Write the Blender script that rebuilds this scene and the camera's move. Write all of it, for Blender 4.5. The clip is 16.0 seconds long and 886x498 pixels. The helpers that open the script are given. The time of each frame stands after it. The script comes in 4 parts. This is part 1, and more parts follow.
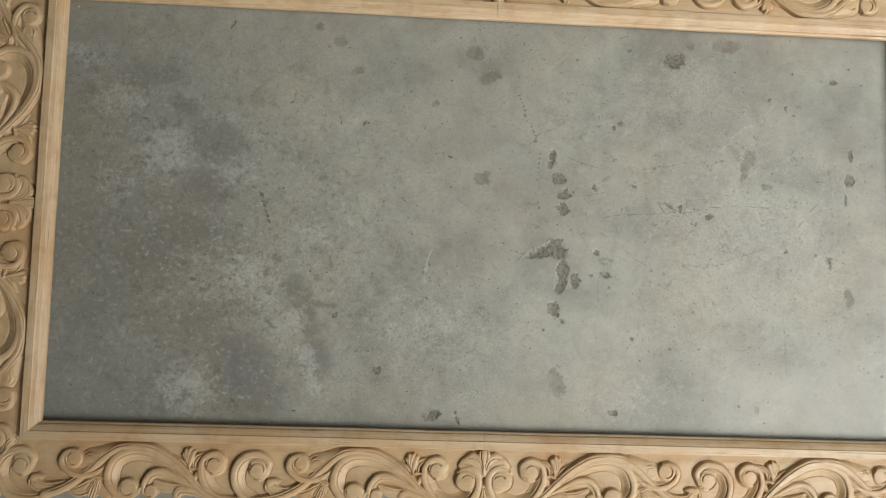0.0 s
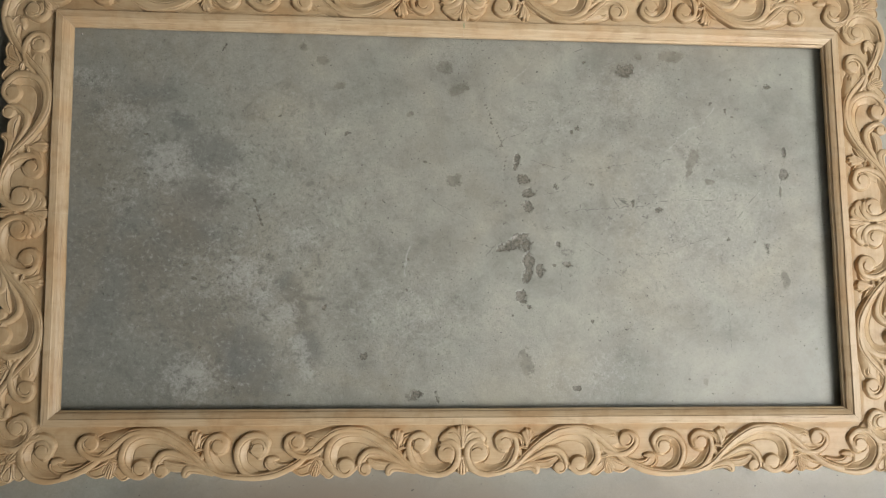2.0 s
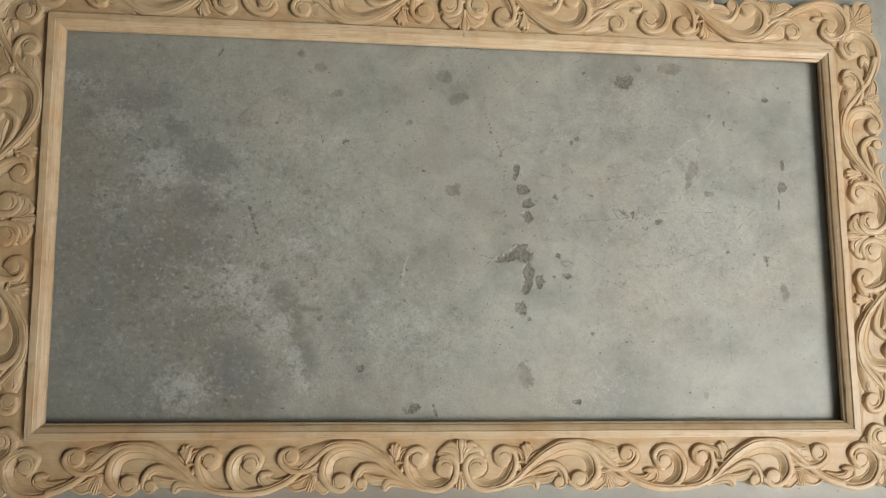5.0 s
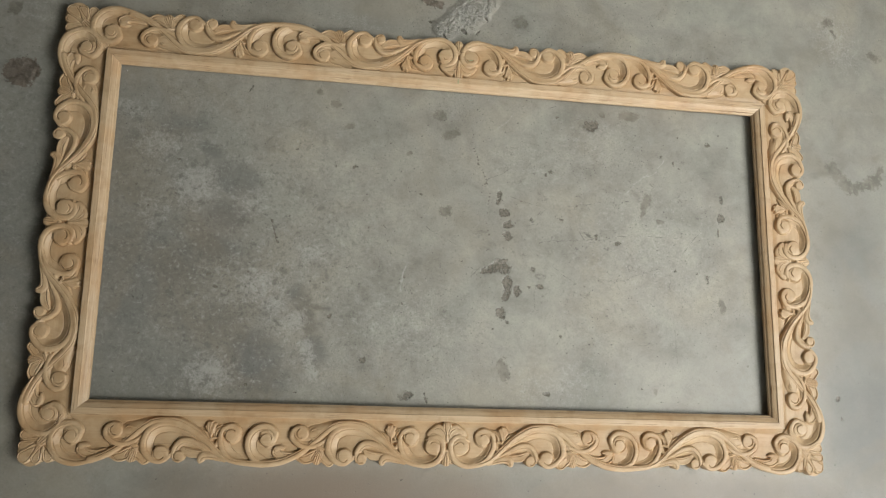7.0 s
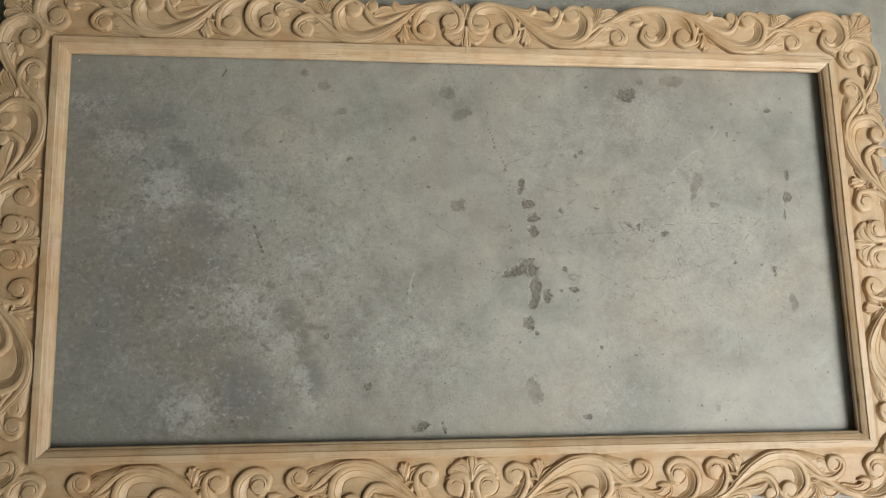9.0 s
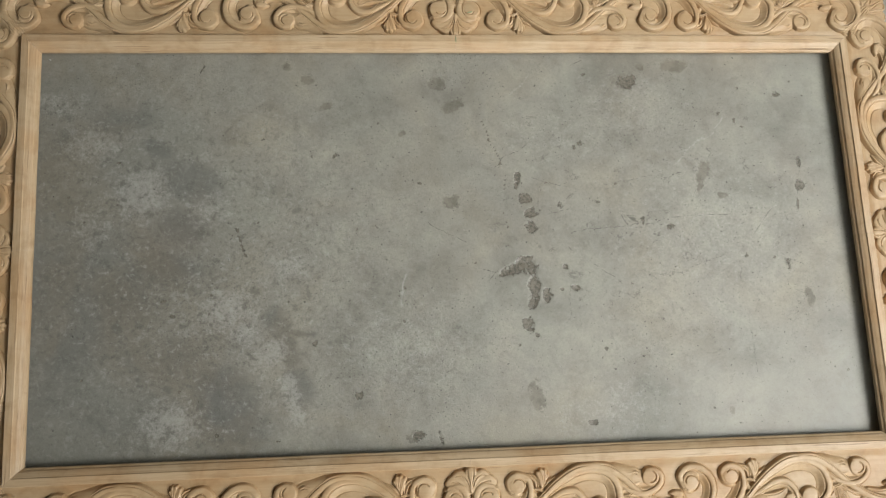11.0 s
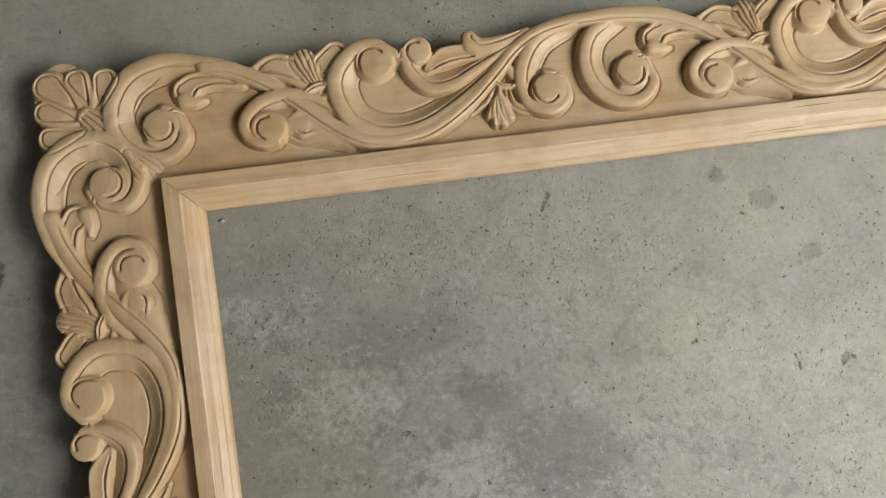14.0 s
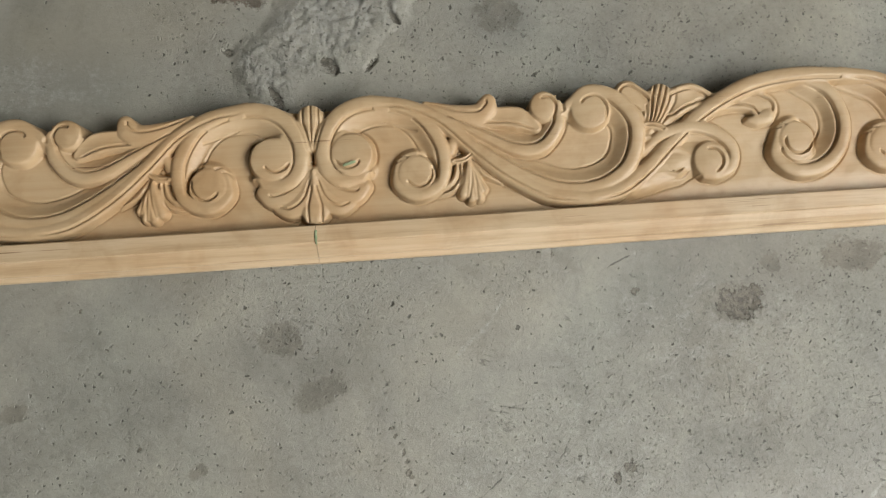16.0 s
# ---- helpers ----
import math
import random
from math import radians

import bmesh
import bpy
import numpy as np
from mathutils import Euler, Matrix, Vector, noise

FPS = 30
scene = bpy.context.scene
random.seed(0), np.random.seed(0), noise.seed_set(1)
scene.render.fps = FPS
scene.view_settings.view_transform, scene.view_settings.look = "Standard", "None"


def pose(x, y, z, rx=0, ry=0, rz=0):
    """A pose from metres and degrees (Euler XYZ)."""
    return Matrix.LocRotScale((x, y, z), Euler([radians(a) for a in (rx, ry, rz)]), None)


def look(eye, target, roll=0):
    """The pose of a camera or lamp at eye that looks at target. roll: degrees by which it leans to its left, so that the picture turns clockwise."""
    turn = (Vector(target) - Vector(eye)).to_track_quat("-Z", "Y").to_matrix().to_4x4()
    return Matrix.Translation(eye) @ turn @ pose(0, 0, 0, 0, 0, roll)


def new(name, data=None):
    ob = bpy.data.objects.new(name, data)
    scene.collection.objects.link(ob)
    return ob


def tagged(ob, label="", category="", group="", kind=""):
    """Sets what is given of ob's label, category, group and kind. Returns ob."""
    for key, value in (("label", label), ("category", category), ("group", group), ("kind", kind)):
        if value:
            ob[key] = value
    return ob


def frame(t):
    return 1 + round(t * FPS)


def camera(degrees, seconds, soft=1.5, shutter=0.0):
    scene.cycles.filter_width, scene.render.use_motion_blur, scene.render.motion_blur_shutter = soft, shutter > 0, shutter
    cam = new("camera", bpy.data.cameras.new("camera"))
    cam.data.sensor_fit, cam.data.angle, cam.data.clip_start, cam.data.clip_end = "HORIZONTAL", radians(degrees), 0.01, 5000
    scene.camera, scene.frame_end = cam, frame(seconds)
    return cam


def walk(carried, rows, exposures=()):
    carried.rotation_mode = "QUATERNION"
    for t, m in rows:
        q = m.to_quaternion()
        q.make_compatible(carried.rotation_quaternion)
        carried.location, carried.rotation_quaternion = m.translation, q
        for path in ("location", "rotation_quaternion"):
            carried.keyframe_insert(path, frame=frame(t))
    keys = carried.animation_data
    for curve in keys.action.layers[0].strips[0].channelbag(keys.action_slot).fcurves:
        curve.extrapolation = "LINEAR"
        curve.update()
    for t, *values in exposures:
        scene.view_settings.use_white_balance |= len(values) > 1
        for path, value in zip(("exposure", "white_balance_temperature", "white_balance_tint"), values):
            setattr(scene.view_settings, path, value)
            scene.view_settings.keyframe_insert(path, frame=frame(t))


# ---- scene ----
cam = camera(62.46, 16.0, soft=1.2)
PATH = [
    (0, -0.1406, -0.1459, 1.2910, 4.885, -2.794, 2.088),
    (0.5, -0.1375, -0.1453, 1.3130, 4.709, -3.505, 1.353),
    (1, -0.1375, -0.1694, 1.4199, 5.093, -4.409, 1.009),
    (1.5, -0.1328, -0.1805, 1.4550, 5.204, -4.744, 0.712),
    (2, -0.1317, -0.1750, 1.4290, 5.352, -3.825, 0.375),
    (2.5, -0.1373, -0.1553, 1.4073, 5.427, -3.304, 0.054),
    (3, -0.1265, -0.1231, 1.4342, 6.957, -3.781, 0.013),
    (3.5, -0.1399, -0.1294, 1.4575, 7.404, -3.707, -0.066),
    (4, -0.1624, -0.1733, 1.4344, 7.194, -3.303, -0.536),
    (4.5, -0.1791, -0.1997, 1.3904, 6.273, -2.420, -0.886),
    (4.7, -0.1593, -0.1811, 1.3877, 6.453, -3.616, -0.277),
    (6.8, -0.2472, -0.2894, 1.6572, 8.845, -8.351, 1.988),
    (7, -0.2396, -0.2837, 1.6327, 9.779, -8.035, 1.897),
    (7.5, -0.2245, -0.2395, 1.5303, 9.618, -7.979, 1.961),
    (8, -0.2136, -0.2174, 1.4460, 9.356, -5.453, 0.090),
    (8.5, -0.2015, -0.2019, 1.3985, 9.637, -5.033, 0.296),
    (8.7, -0.1826, -0.2063, 1.3946, 9.324, -5.223, -0.083),
    (10.8, -0.1574, -0.1722, 1.3798, 7.842, -4.700, -1.239),
    (11, -0.1395, -0.2016, 1.3207, 9.165, -4.299, -1.723),
    (11.5, -0.3275, -0.1192, 1.1976, 6.917, -3.844, 0.519),
    (12, -0.5543, -0.0517, 1.0105, 7.986, -5.156, 2.892),
    (12.5, -0.7203, 0.1350, 0.8818, 4.471, -3.774, 0.969),
    (13, -0.7729, 0.2221, 0.7410, 2.798, -4.001, -2.767),
    (13.5, -0.7565, 0.3063, 0.6508, -0.675, -4.786, -5.555),
    (14, -0.6099, 0.2755, 0.6207, 5.165, -3.398, -7.619),
    (14.5, -0.4803, 0.2691, 0.6298, 8.392, -2.988, -1.575),
    (15, -0.2537, 0.3116, 0.6129, 3.144, -1.345, -0.377),
    (15.5, -0.0901, 0.3422, 0.5919, 2.865, -2.491, -1.715),
    (16, 0.0759, 0.3445, 0.5848, 4.608, -1.733, -3.847),
]
walk(cam, [(t, pose(*place)) for t, *place in PATH], [(0, 0.0), (11.5, 0.02), (12.2, 0.25), (12.5, 0.37), (13.0, 0.46), (13.5, 0.52), (14.0, 0.37), (14.5, 0.27), (15.0, 0.14), (15.5, 0.03), (16.0, -0.03)])

# ---- world and light ----
world = bpy.data.worlds.new("sky")
scene.world = world
world.use_nodes = True
wn = world.node_tree.nodes
sky = wn.new("ShaderNodeTexSky")
sky.sky_type, sky.sun_disc = "NISHITA", False
sky.sun_elevation, sky.sun_rotation = radians(40), radians(150)
world.node_tree.links.new(sky.outputs["Color"], wn["Background"].inputs["Color"])
wn["Background"].inputs["Strength"].default_value = 0.08


def opening_light(name, m, width, height, watts, colour, spread=180):
    """The sky's light that comes in through an opening."""
    data = bpy.data.lights.new(name, "AREA")
    data.shape, data.size, data.size_y, data.energy, data.color = "RECTANGLE", width, height, watts, colour
    data.spread = radians(spread)
    ob = new(name, data)
    ob.matrix_world = m
    return ob


# a wide doorway in the south wall and a window in the east wall
opening_light("doorway_daylight", look((0.7, -2.9, 1.25), (0.4, 0.4, 0.3)), 2.0, 2.2, 10.5, (1.0, 0.97, 0.92), 90)
opening_light("window_daylight", look((2.3, -0.6, 2.1), (0.48, 0.14, 0.0)), 2.9, 1.7, 26.5, (1.0, 0.98, 0.935), 58)


# ---- materials ----
def material(name):
    mat = bpy.data.materials.new(name)
    mat.use_nodes = True
    return mat, mat.node_tree, mat.node_tree.nodes["Principled BSDF"]


def add(tree, kind, inputs=(), operation=None, blend_type=None, attribute_name=None, interpolation_type=None):
    """A shader node with its inputs linked or set."""
    node = tree.nodes.new("ShaderNode" + kind)
    if operation:
        node.operation = operation
    if blend_type:
        node.blend_type = blend_type
    if attribute_name:
        node.attribute_name = attribute_name
    if interpolation_type:
        node.interpolation_type = interpolation_type
    for key, value in dict(inputs).items():
        socket = node.inputs[key]
        if isinstance(value, bpy.types.NodeSocket):
            tree.links.new(value, socket)
        else:
            socket.default_value = value
    return node


def noise_tex(tree, coord, scale, detail=4.0, rough=0.55, distort=0.0):
    return add(tree, "TexNoise", {"Vector": coord, "Scale": scale, "Detail": detail, "Roughness": rough, "Distortion": distort})


def ramp(tree, fac, stops):
    node = add(tree, "ValToRGB", {"Fac": fac})
    el = node.color_ramp.elements
    while len(el) < len(stops):
        el.new(0.5)
    for e, (pos, col) in zip(el, stops):
        e.position, e.color = pos, (*col, 1.0) if len(col) == 3 else col
    return node


def mix(tree, fac, a, b, blend="MIX"):
    return add(tree, "MixRGB", {"Fac": fac, "Color1": a, "Color2": b}, blend_type=blend).outputs[0]


def wood(name, along, light, dark, streak):
    """Raw pale carving wood, its grain along x or y."""
    mat, t, bsdf = material(name)
    geo = add(t, "NewGeometry")
    pos = geo.outputs["Position"]
    stretch = (3.0, 55.0, 30.0) if along == "x" else (55.0, 3.0, 30.0)
    long_ways = add(t, "Mapping", {"Vector": pos, "Scale": stretch}).outputs[0]
    fine = noise_tex(t, long_ways, 4.5, 5.0, 0.65, 0.3).outputs["Fac"]
    broad = noise_tex(t, long_ways, 0.8, 3.0, 0.5, 1.2).outputs["Fac"]
    patch = noise_tex(t, pos, 10.0, 4.0, 0.55).outputs["Fac"]
    colour = ramp(t, broad, [(0.3, dark), (0.7, light)]).outputs[0]
    tone = ramp(t, fine, [(0.32, (streak, streak * 0.96, streak * 0.9)), (0.55, (1.0, 1.0, 1.0))]).outputs[0]
    colour = mix(t, 0.8, colour, tone, "MULTIPLY")
    thread = add(t, "Mapping", {"Vector": pos, "Scale": (9.0, 420.0, 150.0) if along == "x" else (420.0, 9.0, 150.0)}).outputs[0]
    lines = noise_tex(t, thread, 1.0, 2.0, 0.45, 0.1).outputs["Fac"]
    deep = 0.295 if streak < 0.8 else 0.22
    thin = ramp(t, lines, [(deep, (0.42, 0.33, 0.25)), (deep + 0.035, (1.0, 1.0, 1.0))]).outputs[0]
    here = noise_tex(t, pos, 5.0, 2.0, 0.5).outputs["Fac"]
    colour = mix(t, add(t, "MapRange", {"Value": here, "From Min": 0.42, "From Max": 0.56, "To Min": 0.12, "To Max": 0.9}).outputs[0], colour, thin, "MULTIPLY")
    warm = ramp(t, patch, [(0.33, (0.98, 0.86, 0.745)), (0.5, (1.015, 0.98, 0.95)), (0.62, (1.04, 1.03, 1.025))]).outputs[0]
    colour = mix(t, 0.9, colour, warm, "MULTIPLY")
    smudge = noise_tex(t, pos, 26.0, 4.0, 0.6, 0.4).outputs["Fac"]
    colour = mix(t, 0.7, colour, ramp(t, smudge, [(0.3, (0.78, 0.72, 0.64)), (0.5, (1.0, 1.0, 1.0))]).outputs[0], "MULTIPLY")
    t.links.new(colour, bsdf.inputs["Base Color"])
    bsdf.inputs["Roughness"].default_value = 0.44
    bsdf.inputs["Specular IOR Level"].default_value = 0.45
    tools = noise_tex(t, pos, 140.0, 2.0, 0.5).outputs["Fac"]
    both = add(t, "Math", {0: fine, 1: 0.25 if streak > 0.8 else 0.6, 2: tools}, operation="MULTIPLY_ADD").outputs[0]
    bump = add(t, "Bump", {"Height": both, "Strength": 0.2, "Distance": 0.0015})
    t.links.new(bump.outputs[0], bsdf.inputs["Normal"])
    return mat


def plaster(name, colour):
    mat, t, bsdf = material(name)
    pos = add(t, "NewGeometry").outputs["Position"]
    cloud = noise_tex(t, pos, 1.5, 5.0, 0.6).outputs["Fac"]
    dark = tuple(c * 0.8 for c in colour)
    t.links.new(ramp(t, cloud, [(0.3, dark), (0.7, colour)]).outputs[0], bsdf.inputs["Base Color"])
    bsdf.inputs["Roughness"].default_value = 0.85
    bump = add(t, "Bump", {"Height": noise_tex(t, pos, 60.0).outputs["Fac"], "Strength": 0.2, "Distance": 0.003})
    t.links.new(bump.outputs[0], bsdf.inputs["Normal"])
    return mat


def concrete():
    """Trowelled grey concrete with stains, scuffs and chips held in the floor's own attributes."""
    mat, t, bsdf = material("worn_concrete")
    pos = add(t, "NewGeometry").outputs["Position"]

    def field(name):
        return add(t, "Attribute", attribute_name=name).outputs["Fac"]

    def maths(operation, a, b, c=0.0):
        return add(t, "Math", {0: a, 1: b, 2: c}, operation=operation).outputs[0]

    def between(value, low, high):
        return add(t, "MapRange", {"Value": value, "From Min": low, "From Max": high}, interpolation_type="SMOOTHSTEP").outputs[0]

    def noise_at(scale, detail, rough, distort, x, y):
        return noise_tex(t, add(t, "Mapping", {"Vector": pos, "Location": (x, y, 0.0)}).outputs[0], scale, detail, rough, distort).outputs["Fac"]

    cloud = noise_at(3.2, 5.0, 0.6, 0.4, 0.0, 0.0)
    mottle = noise_at(17.0, 8.0, 0.72, 0.5, 3.0, 1.0)
    crust = noise_at(30.0, 8.0, 0.7, 0.3, 7.0, 2.0)
    flake = noise_at(55.0, 7.0, 0.74, 0.5, 1.0, 9.0)
    nick = noise_at(85.0, 6.0, 0.72, 0.3, 6.0, 6.0)
    grit = noise_at(190.0, 5.0, 0.8, 0.0, 0.0, 4.0)
    grain = noise_at(420.0, 5.0, 0.85, 0.0, 5.0, 0.0)
    worn, pitted = field("worn"), field("pitted")
    colour = ramp(t, cloud, [(0.3, (0.262, 0.2565, 0.221)), (0.5, (0.286, 0.281, 0.243)), (0.7, (0.306, 0.301, 0.261))]).outputs[0]
    hue = noise_at(5.0, 3.0, 0.5, 0.8, 11.0, 5.0)
    colour = mix(t, 0.75, colour, ramp(t, hue, [(0.34, (1.03, 0.995, 0.94)), (0.5, (1.0, 1.0, 1.0)), (0.66, (0.965, 1.0, 1.0))]).outputs[0], "MULTIPLY")
    skin = noise_at(8.0, 4.0, 0.55, 0.5, 4.0, 7.0)
    colour = mix(t, 0.88, colour, ramp(t, skin, [(0.32, (0.8, 0.8, 0.79)), (0.46, (0.96, 0.96, 0.96)), (0.54, (1.03, 1.03, 1.02)), (0.68, (1.14, 1.14, 1.12))]).outputs[0], "MULTIPLY")
    colour = mix(t, 0.85, colour, ramp(t, mottle, [(0.34, (0.8, 0.8, 0.79)), (0.47, (0.97, 0.97, 0.97)), (0.55, (1.03, 1.03, 1.02)), (0.68, (1.14, 1.14, 1.12))]).outputs[0], "MULTIPLY")
    sandy = maths("MULTIPLY_ADD", worn, 0.45, maths("MULTIPLY_ADD", pitted, 0.2, 0.27))
    colour = mix(t, sandy, colour, ramp(t, grit, [(0.37, (0.7, 0.7, 0.69)), (0.46, (0.97, 0.97, 0.97)), (0.55, (1.03, 1.03, 1.03)), (0.64, (1.22, 1.22, 1.21))]).outputs[0], "MULTIPLY")
    colour = mix(t, 0.12, colour, ramp(t, grain, [(0.34, (0.66, 0.66, 0.65)), (0.45, (0.96, 0.96, 0.96)), (0.56, (1.03, 1.03, 1.03)), (0.68, (1.22, 1.22, 1.21))]).outputs[0], "MULTIPLY")

    def broken(name, noise, amount, low, high):
        """A mark's field with its edge broken up by noise, and nothing where the field is empty."""
        value = field(name)
        mark = between(maths("MULTIPLY_ADD", maths("SUBTRACT", noise, 0.5), amount, value), low, high)
        return maths("MULTIPLY", mark, between(value, 0.02, 0.25))

    edge = maths("MULTIPLY", maths("ADD", crust, grit), 0.5)
    ragged = maths("MULTIPLY", maths("ADD", flake, grit), 0.5)
    # dull skin patches, plus shade put into the colour at the floor's outer sides
    dull_and_shade = broken("dull_and_shade", maths("MULTIPLY_ADD", skin, 0.6, maths("MULTIPLY", mottle, 0.4)), 2.4, 0.05, 1.1)
    colour = mix(t, maths("MULTIPLY", dull_and_shade, 0.66), colour, mix(t, between(hue, 0.4, 0.6), (0.142, 0.134, 0.11, 1.0), (0.118, 0.124, 0.117, 1.0)))
    pale = broken("pale", ragged, 4.6, 0.3, 1.25)
    colour = mix(t, maths("MULTIPLY", pale, 0.64), colour, (0.4, 0.4, 0.368, 1.0))
    # flaked skin: dark where it is gone, pale at its edges
    gone = maths("MULTIPLY", between(flake, 0.45, 0.39), maths("MULTIPLY_ADD", worn, 0.6, 0.06))
    colour = mix(t, gone, colour, (0.135, 0.138, 0.12, 1.0))
    left = maths("MULTIPLY", between(flake, 0.55, 0.6), maths("MULTIPLY_ADD", worn, 0.4, 0.05))
    left = maths("MULTIPLY", left, maths("SUBTRACT", 1.0, maths("MULTIPLY", dull_and_shade, 0.75)))
    colour = mix(t, left, colour, (0.41, 0.41, 0.375, 1.0))
    # grains that stand out pale and dark where the skin is worn
    crumb = noise_at(120.0, 5.0, 0.7, 0.4, 9.0, 1.0)
    patchy = maths("MULTIPLY", worn, between(crust, 0.4, 0.58))
    colour = mix(t, maths("MULTIPLY", between(crumb, 0.54, 0.64), maths("MULTIPLY", patchy, 0.55)), colour, (0.42, 0.425, 0.4, 1.0))
    colour = mix(t, maths("MULTIPLY", between(crumb, 0.46, 0.37), maths("MULTIPLY", patchy, 0.6)), colour, (0.11, 0.113, 0.102, 1.0))
    # thin pale scuffs and hairline cracks
    wander = noise_at(34.0, 3.0, 0.5, 1.2, 2.0, 6.0)
    scuff = maths("MULTIPLY", between(maths("ABSOLUTE", maths("SUBTRACT", wander, 0.5), 0.0), 0.014, 0.002), between(mottle, 0.5, 0.58))
    colour = mix(t, maths("MULTIPLY", scuff, maths("MULTIPLY_ADD", worn, 0.12, 0.02)), colour, (0.44, 0.44, 0.41, 1.0))
    vein = noise_at(8.0, 6.0, 0.6, 0.8, 8.0, 3.0)
    crack = maths("MULTIPLY", between(maths("ABSOLUTE", maths("SUBTRACT", vein, 0.5), 0.0), 0.009, 0.003), between(crust, 0.52, 0.58))
    crack = maths("MULTIPLY", crack, field("cracked"))
    width = maths("MULTIPLY_ADD", between(nick, 0.44, 0.64), 0.8, 0.08)
    crack = maths("MAXIMUM", crack, between(maths("DIVIDE", maths("ABSOLUTE", field("seam"), 0.0), width), 1.3, 0.7))
    colour = mix(t, maths("MULTIPLY", crack, 0.75), colour, (0.1, 0.098, 0.085, 1.0))
    stain = broken("stain", nick, 3.0, 0.25, 0.7)
    colour = mix(t, maths("MULTIPLY", stain, 0.74), colour, mix(t, between(crust, 0.4, 0.6), (0.115, 0.108, 0.085, 1.0), (0.2, 0.19, 0.155, 1.0)))
    chip = broken("chip", nick, 3.6, 0.45, 0.55)
    colour = mix(t, maths("MULTIPLY", chip, 0.9), colour, mix(t, between(grit, 0.38, 0.58), (0.075, 0.07, 0.055, 1.0), (0.19, 0.175, 0.138, 1.0)))
    # shade under each chip's broken edge, painted as a dark rim
    rim = maths("MULTIPLY", chip, between(maths("MULTIPLY_ADD", maths("SUBTRACT", nick, 0.5), 3.6, field("chip")), 0.78, 0.5))
    colour = mix(t, maths("MULTIPLY", rim, 0.6), colour, (0.06, 0.056, 0.045, 1.0))
    rust = broken("rust", nick, 3.2, 0.44, 0.56)
    colour = mix(t, maths("MULTIPLY", rust, 0.9), colour, mix(t, between(flake, 0.4, 0.6), (0.09, 0.074, 0.054, 1.0), (0.175, 0.145, 0.112, 1.0)))
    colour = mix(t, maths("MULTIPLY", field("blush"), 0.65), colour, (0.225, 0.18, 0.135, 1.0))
    bent = add(t, "VectorMath", {0: pos, 1: add(t, "VectorMath", {0: noise_tex(t, pos, 160.0, 2.0, 0.5).outputs["Color"], 1: (0.007, 0.007, 0.0)}, operation="MULTIPLY").outputs[0]}, operation="ADD").outputs[0]

    def pits(scale, small, large, few, many):
        """Pin holes of uneven size: one in some of the cells, more of them where the skin is pitted."""
        cells = add(t, "TexVoronoi", {"Vector": bent, "Scale": scale, "Randomness": 1.0})
        dice = add(t, "SeparateColor", {"Color": cells.outputs["Color"]})
        size = maths("MULTIPLY_ADD", dice.outputs["Red"], large - small, small)
        hole = between(maths("DIVIDE", cells.outputs["Distance"], size), 1.25, 0.75)
        return maths("MULTIPLY", hole, maths("LESS_THAN", dice.outputs["Green"], maths("MULTIPLY_ADD", pitted, many, few)))

    pores = maths("MAXIMUM", pits(46.0, 0.035, 0.085, 0.05, 0.25), pits(135.0, 0.08, 0.17, 0.07, 0.8))
    dimples = maths("MAXIMUM", pits(290.0, 0.13, 0.3, 0.015, 0.75), maths("MULTIPLY", pits(230.0, 0.12, 0.34, 0.0, 0.9), worn))
    colour = mix(t, maths("MULTIPLY", dimples, 0.42), colour, (0.09, 0.086, 0.07, 1.0))
    colour = mix(t, maths("MULTIPLY", pores, 0.82), colour, (0.07, 0.067, 0.055, 1.0))
    t.links.new(colour, bsdf.inputs["Base Color"])
    gloss = add(t, "MapRange", {"Value": mottle, "From Min": 0.3, "From Max": 0.7, "To Min": 0.34, "To Max": 0.52}).outputs[0]
    t.links.new(gloss, bsdf.inputs["Roughness"])
    bsdf.inputs["Specular IOR Level"].default_value = 0.5
    relief = maths("ADD", maths("MULTIPLY_ADD", grain, 0.2, maths("MULTIPLY", grit, 0.6)), maths("MULTIPLY", mottle, 0.8))
    relief = maths("MULTIPLY_ADD", pores, -3.5, relief)
    relief = maths("MULTIPLY_ADD", dimples, -2.2, relief)
    relief = maths("MULTIPLY_ADD", chip, -2.0, relief)
    relief = maths("MULTIPLY_ADD", crack, -0.8, relief)
    relief = maths("MULTIPLY_ADD", maths("MULTIPLY", grit, pitted), 1.6, relief)
    crumbs = noise_at(190.0, 6.0, 0.75, 0.0, 0.0, 0.0)
    relief = maths("MULTIPLY_ADD", maths("MULTIPLY", crumbs, field("rough")), 14.0, relief)
    bump = add(t, "Bump", {"Height": relief, "Strength": 0.5, "Distance": 0.0016})
    t.links.new(bump.outputs[0], bsdf.inputs["Normal"])
    return mat


def mortar(name, dark, light):
    mat, t, bsdf = material(name)
    pos = add(t, "NewGeometry").outputs["Position"]
    n = noise_tex(t, pos, 120.0, 5.0, 0.7).outputs["Fac"]
    t.links.new(ramp(t, n, [(0.35, dark), (0.65, light)]).outputs[0], bsdf.inputs["Base Color"])
    bsdf.inputs["Roughness"].default_value = 0.9
    bump = add(t, "Bump", {"Height": n, "Strength": 0.7, "Distance": 0.003})
    t.links.new(bump.outputs[0], bsdf.inputs["Normal"])
    return mat


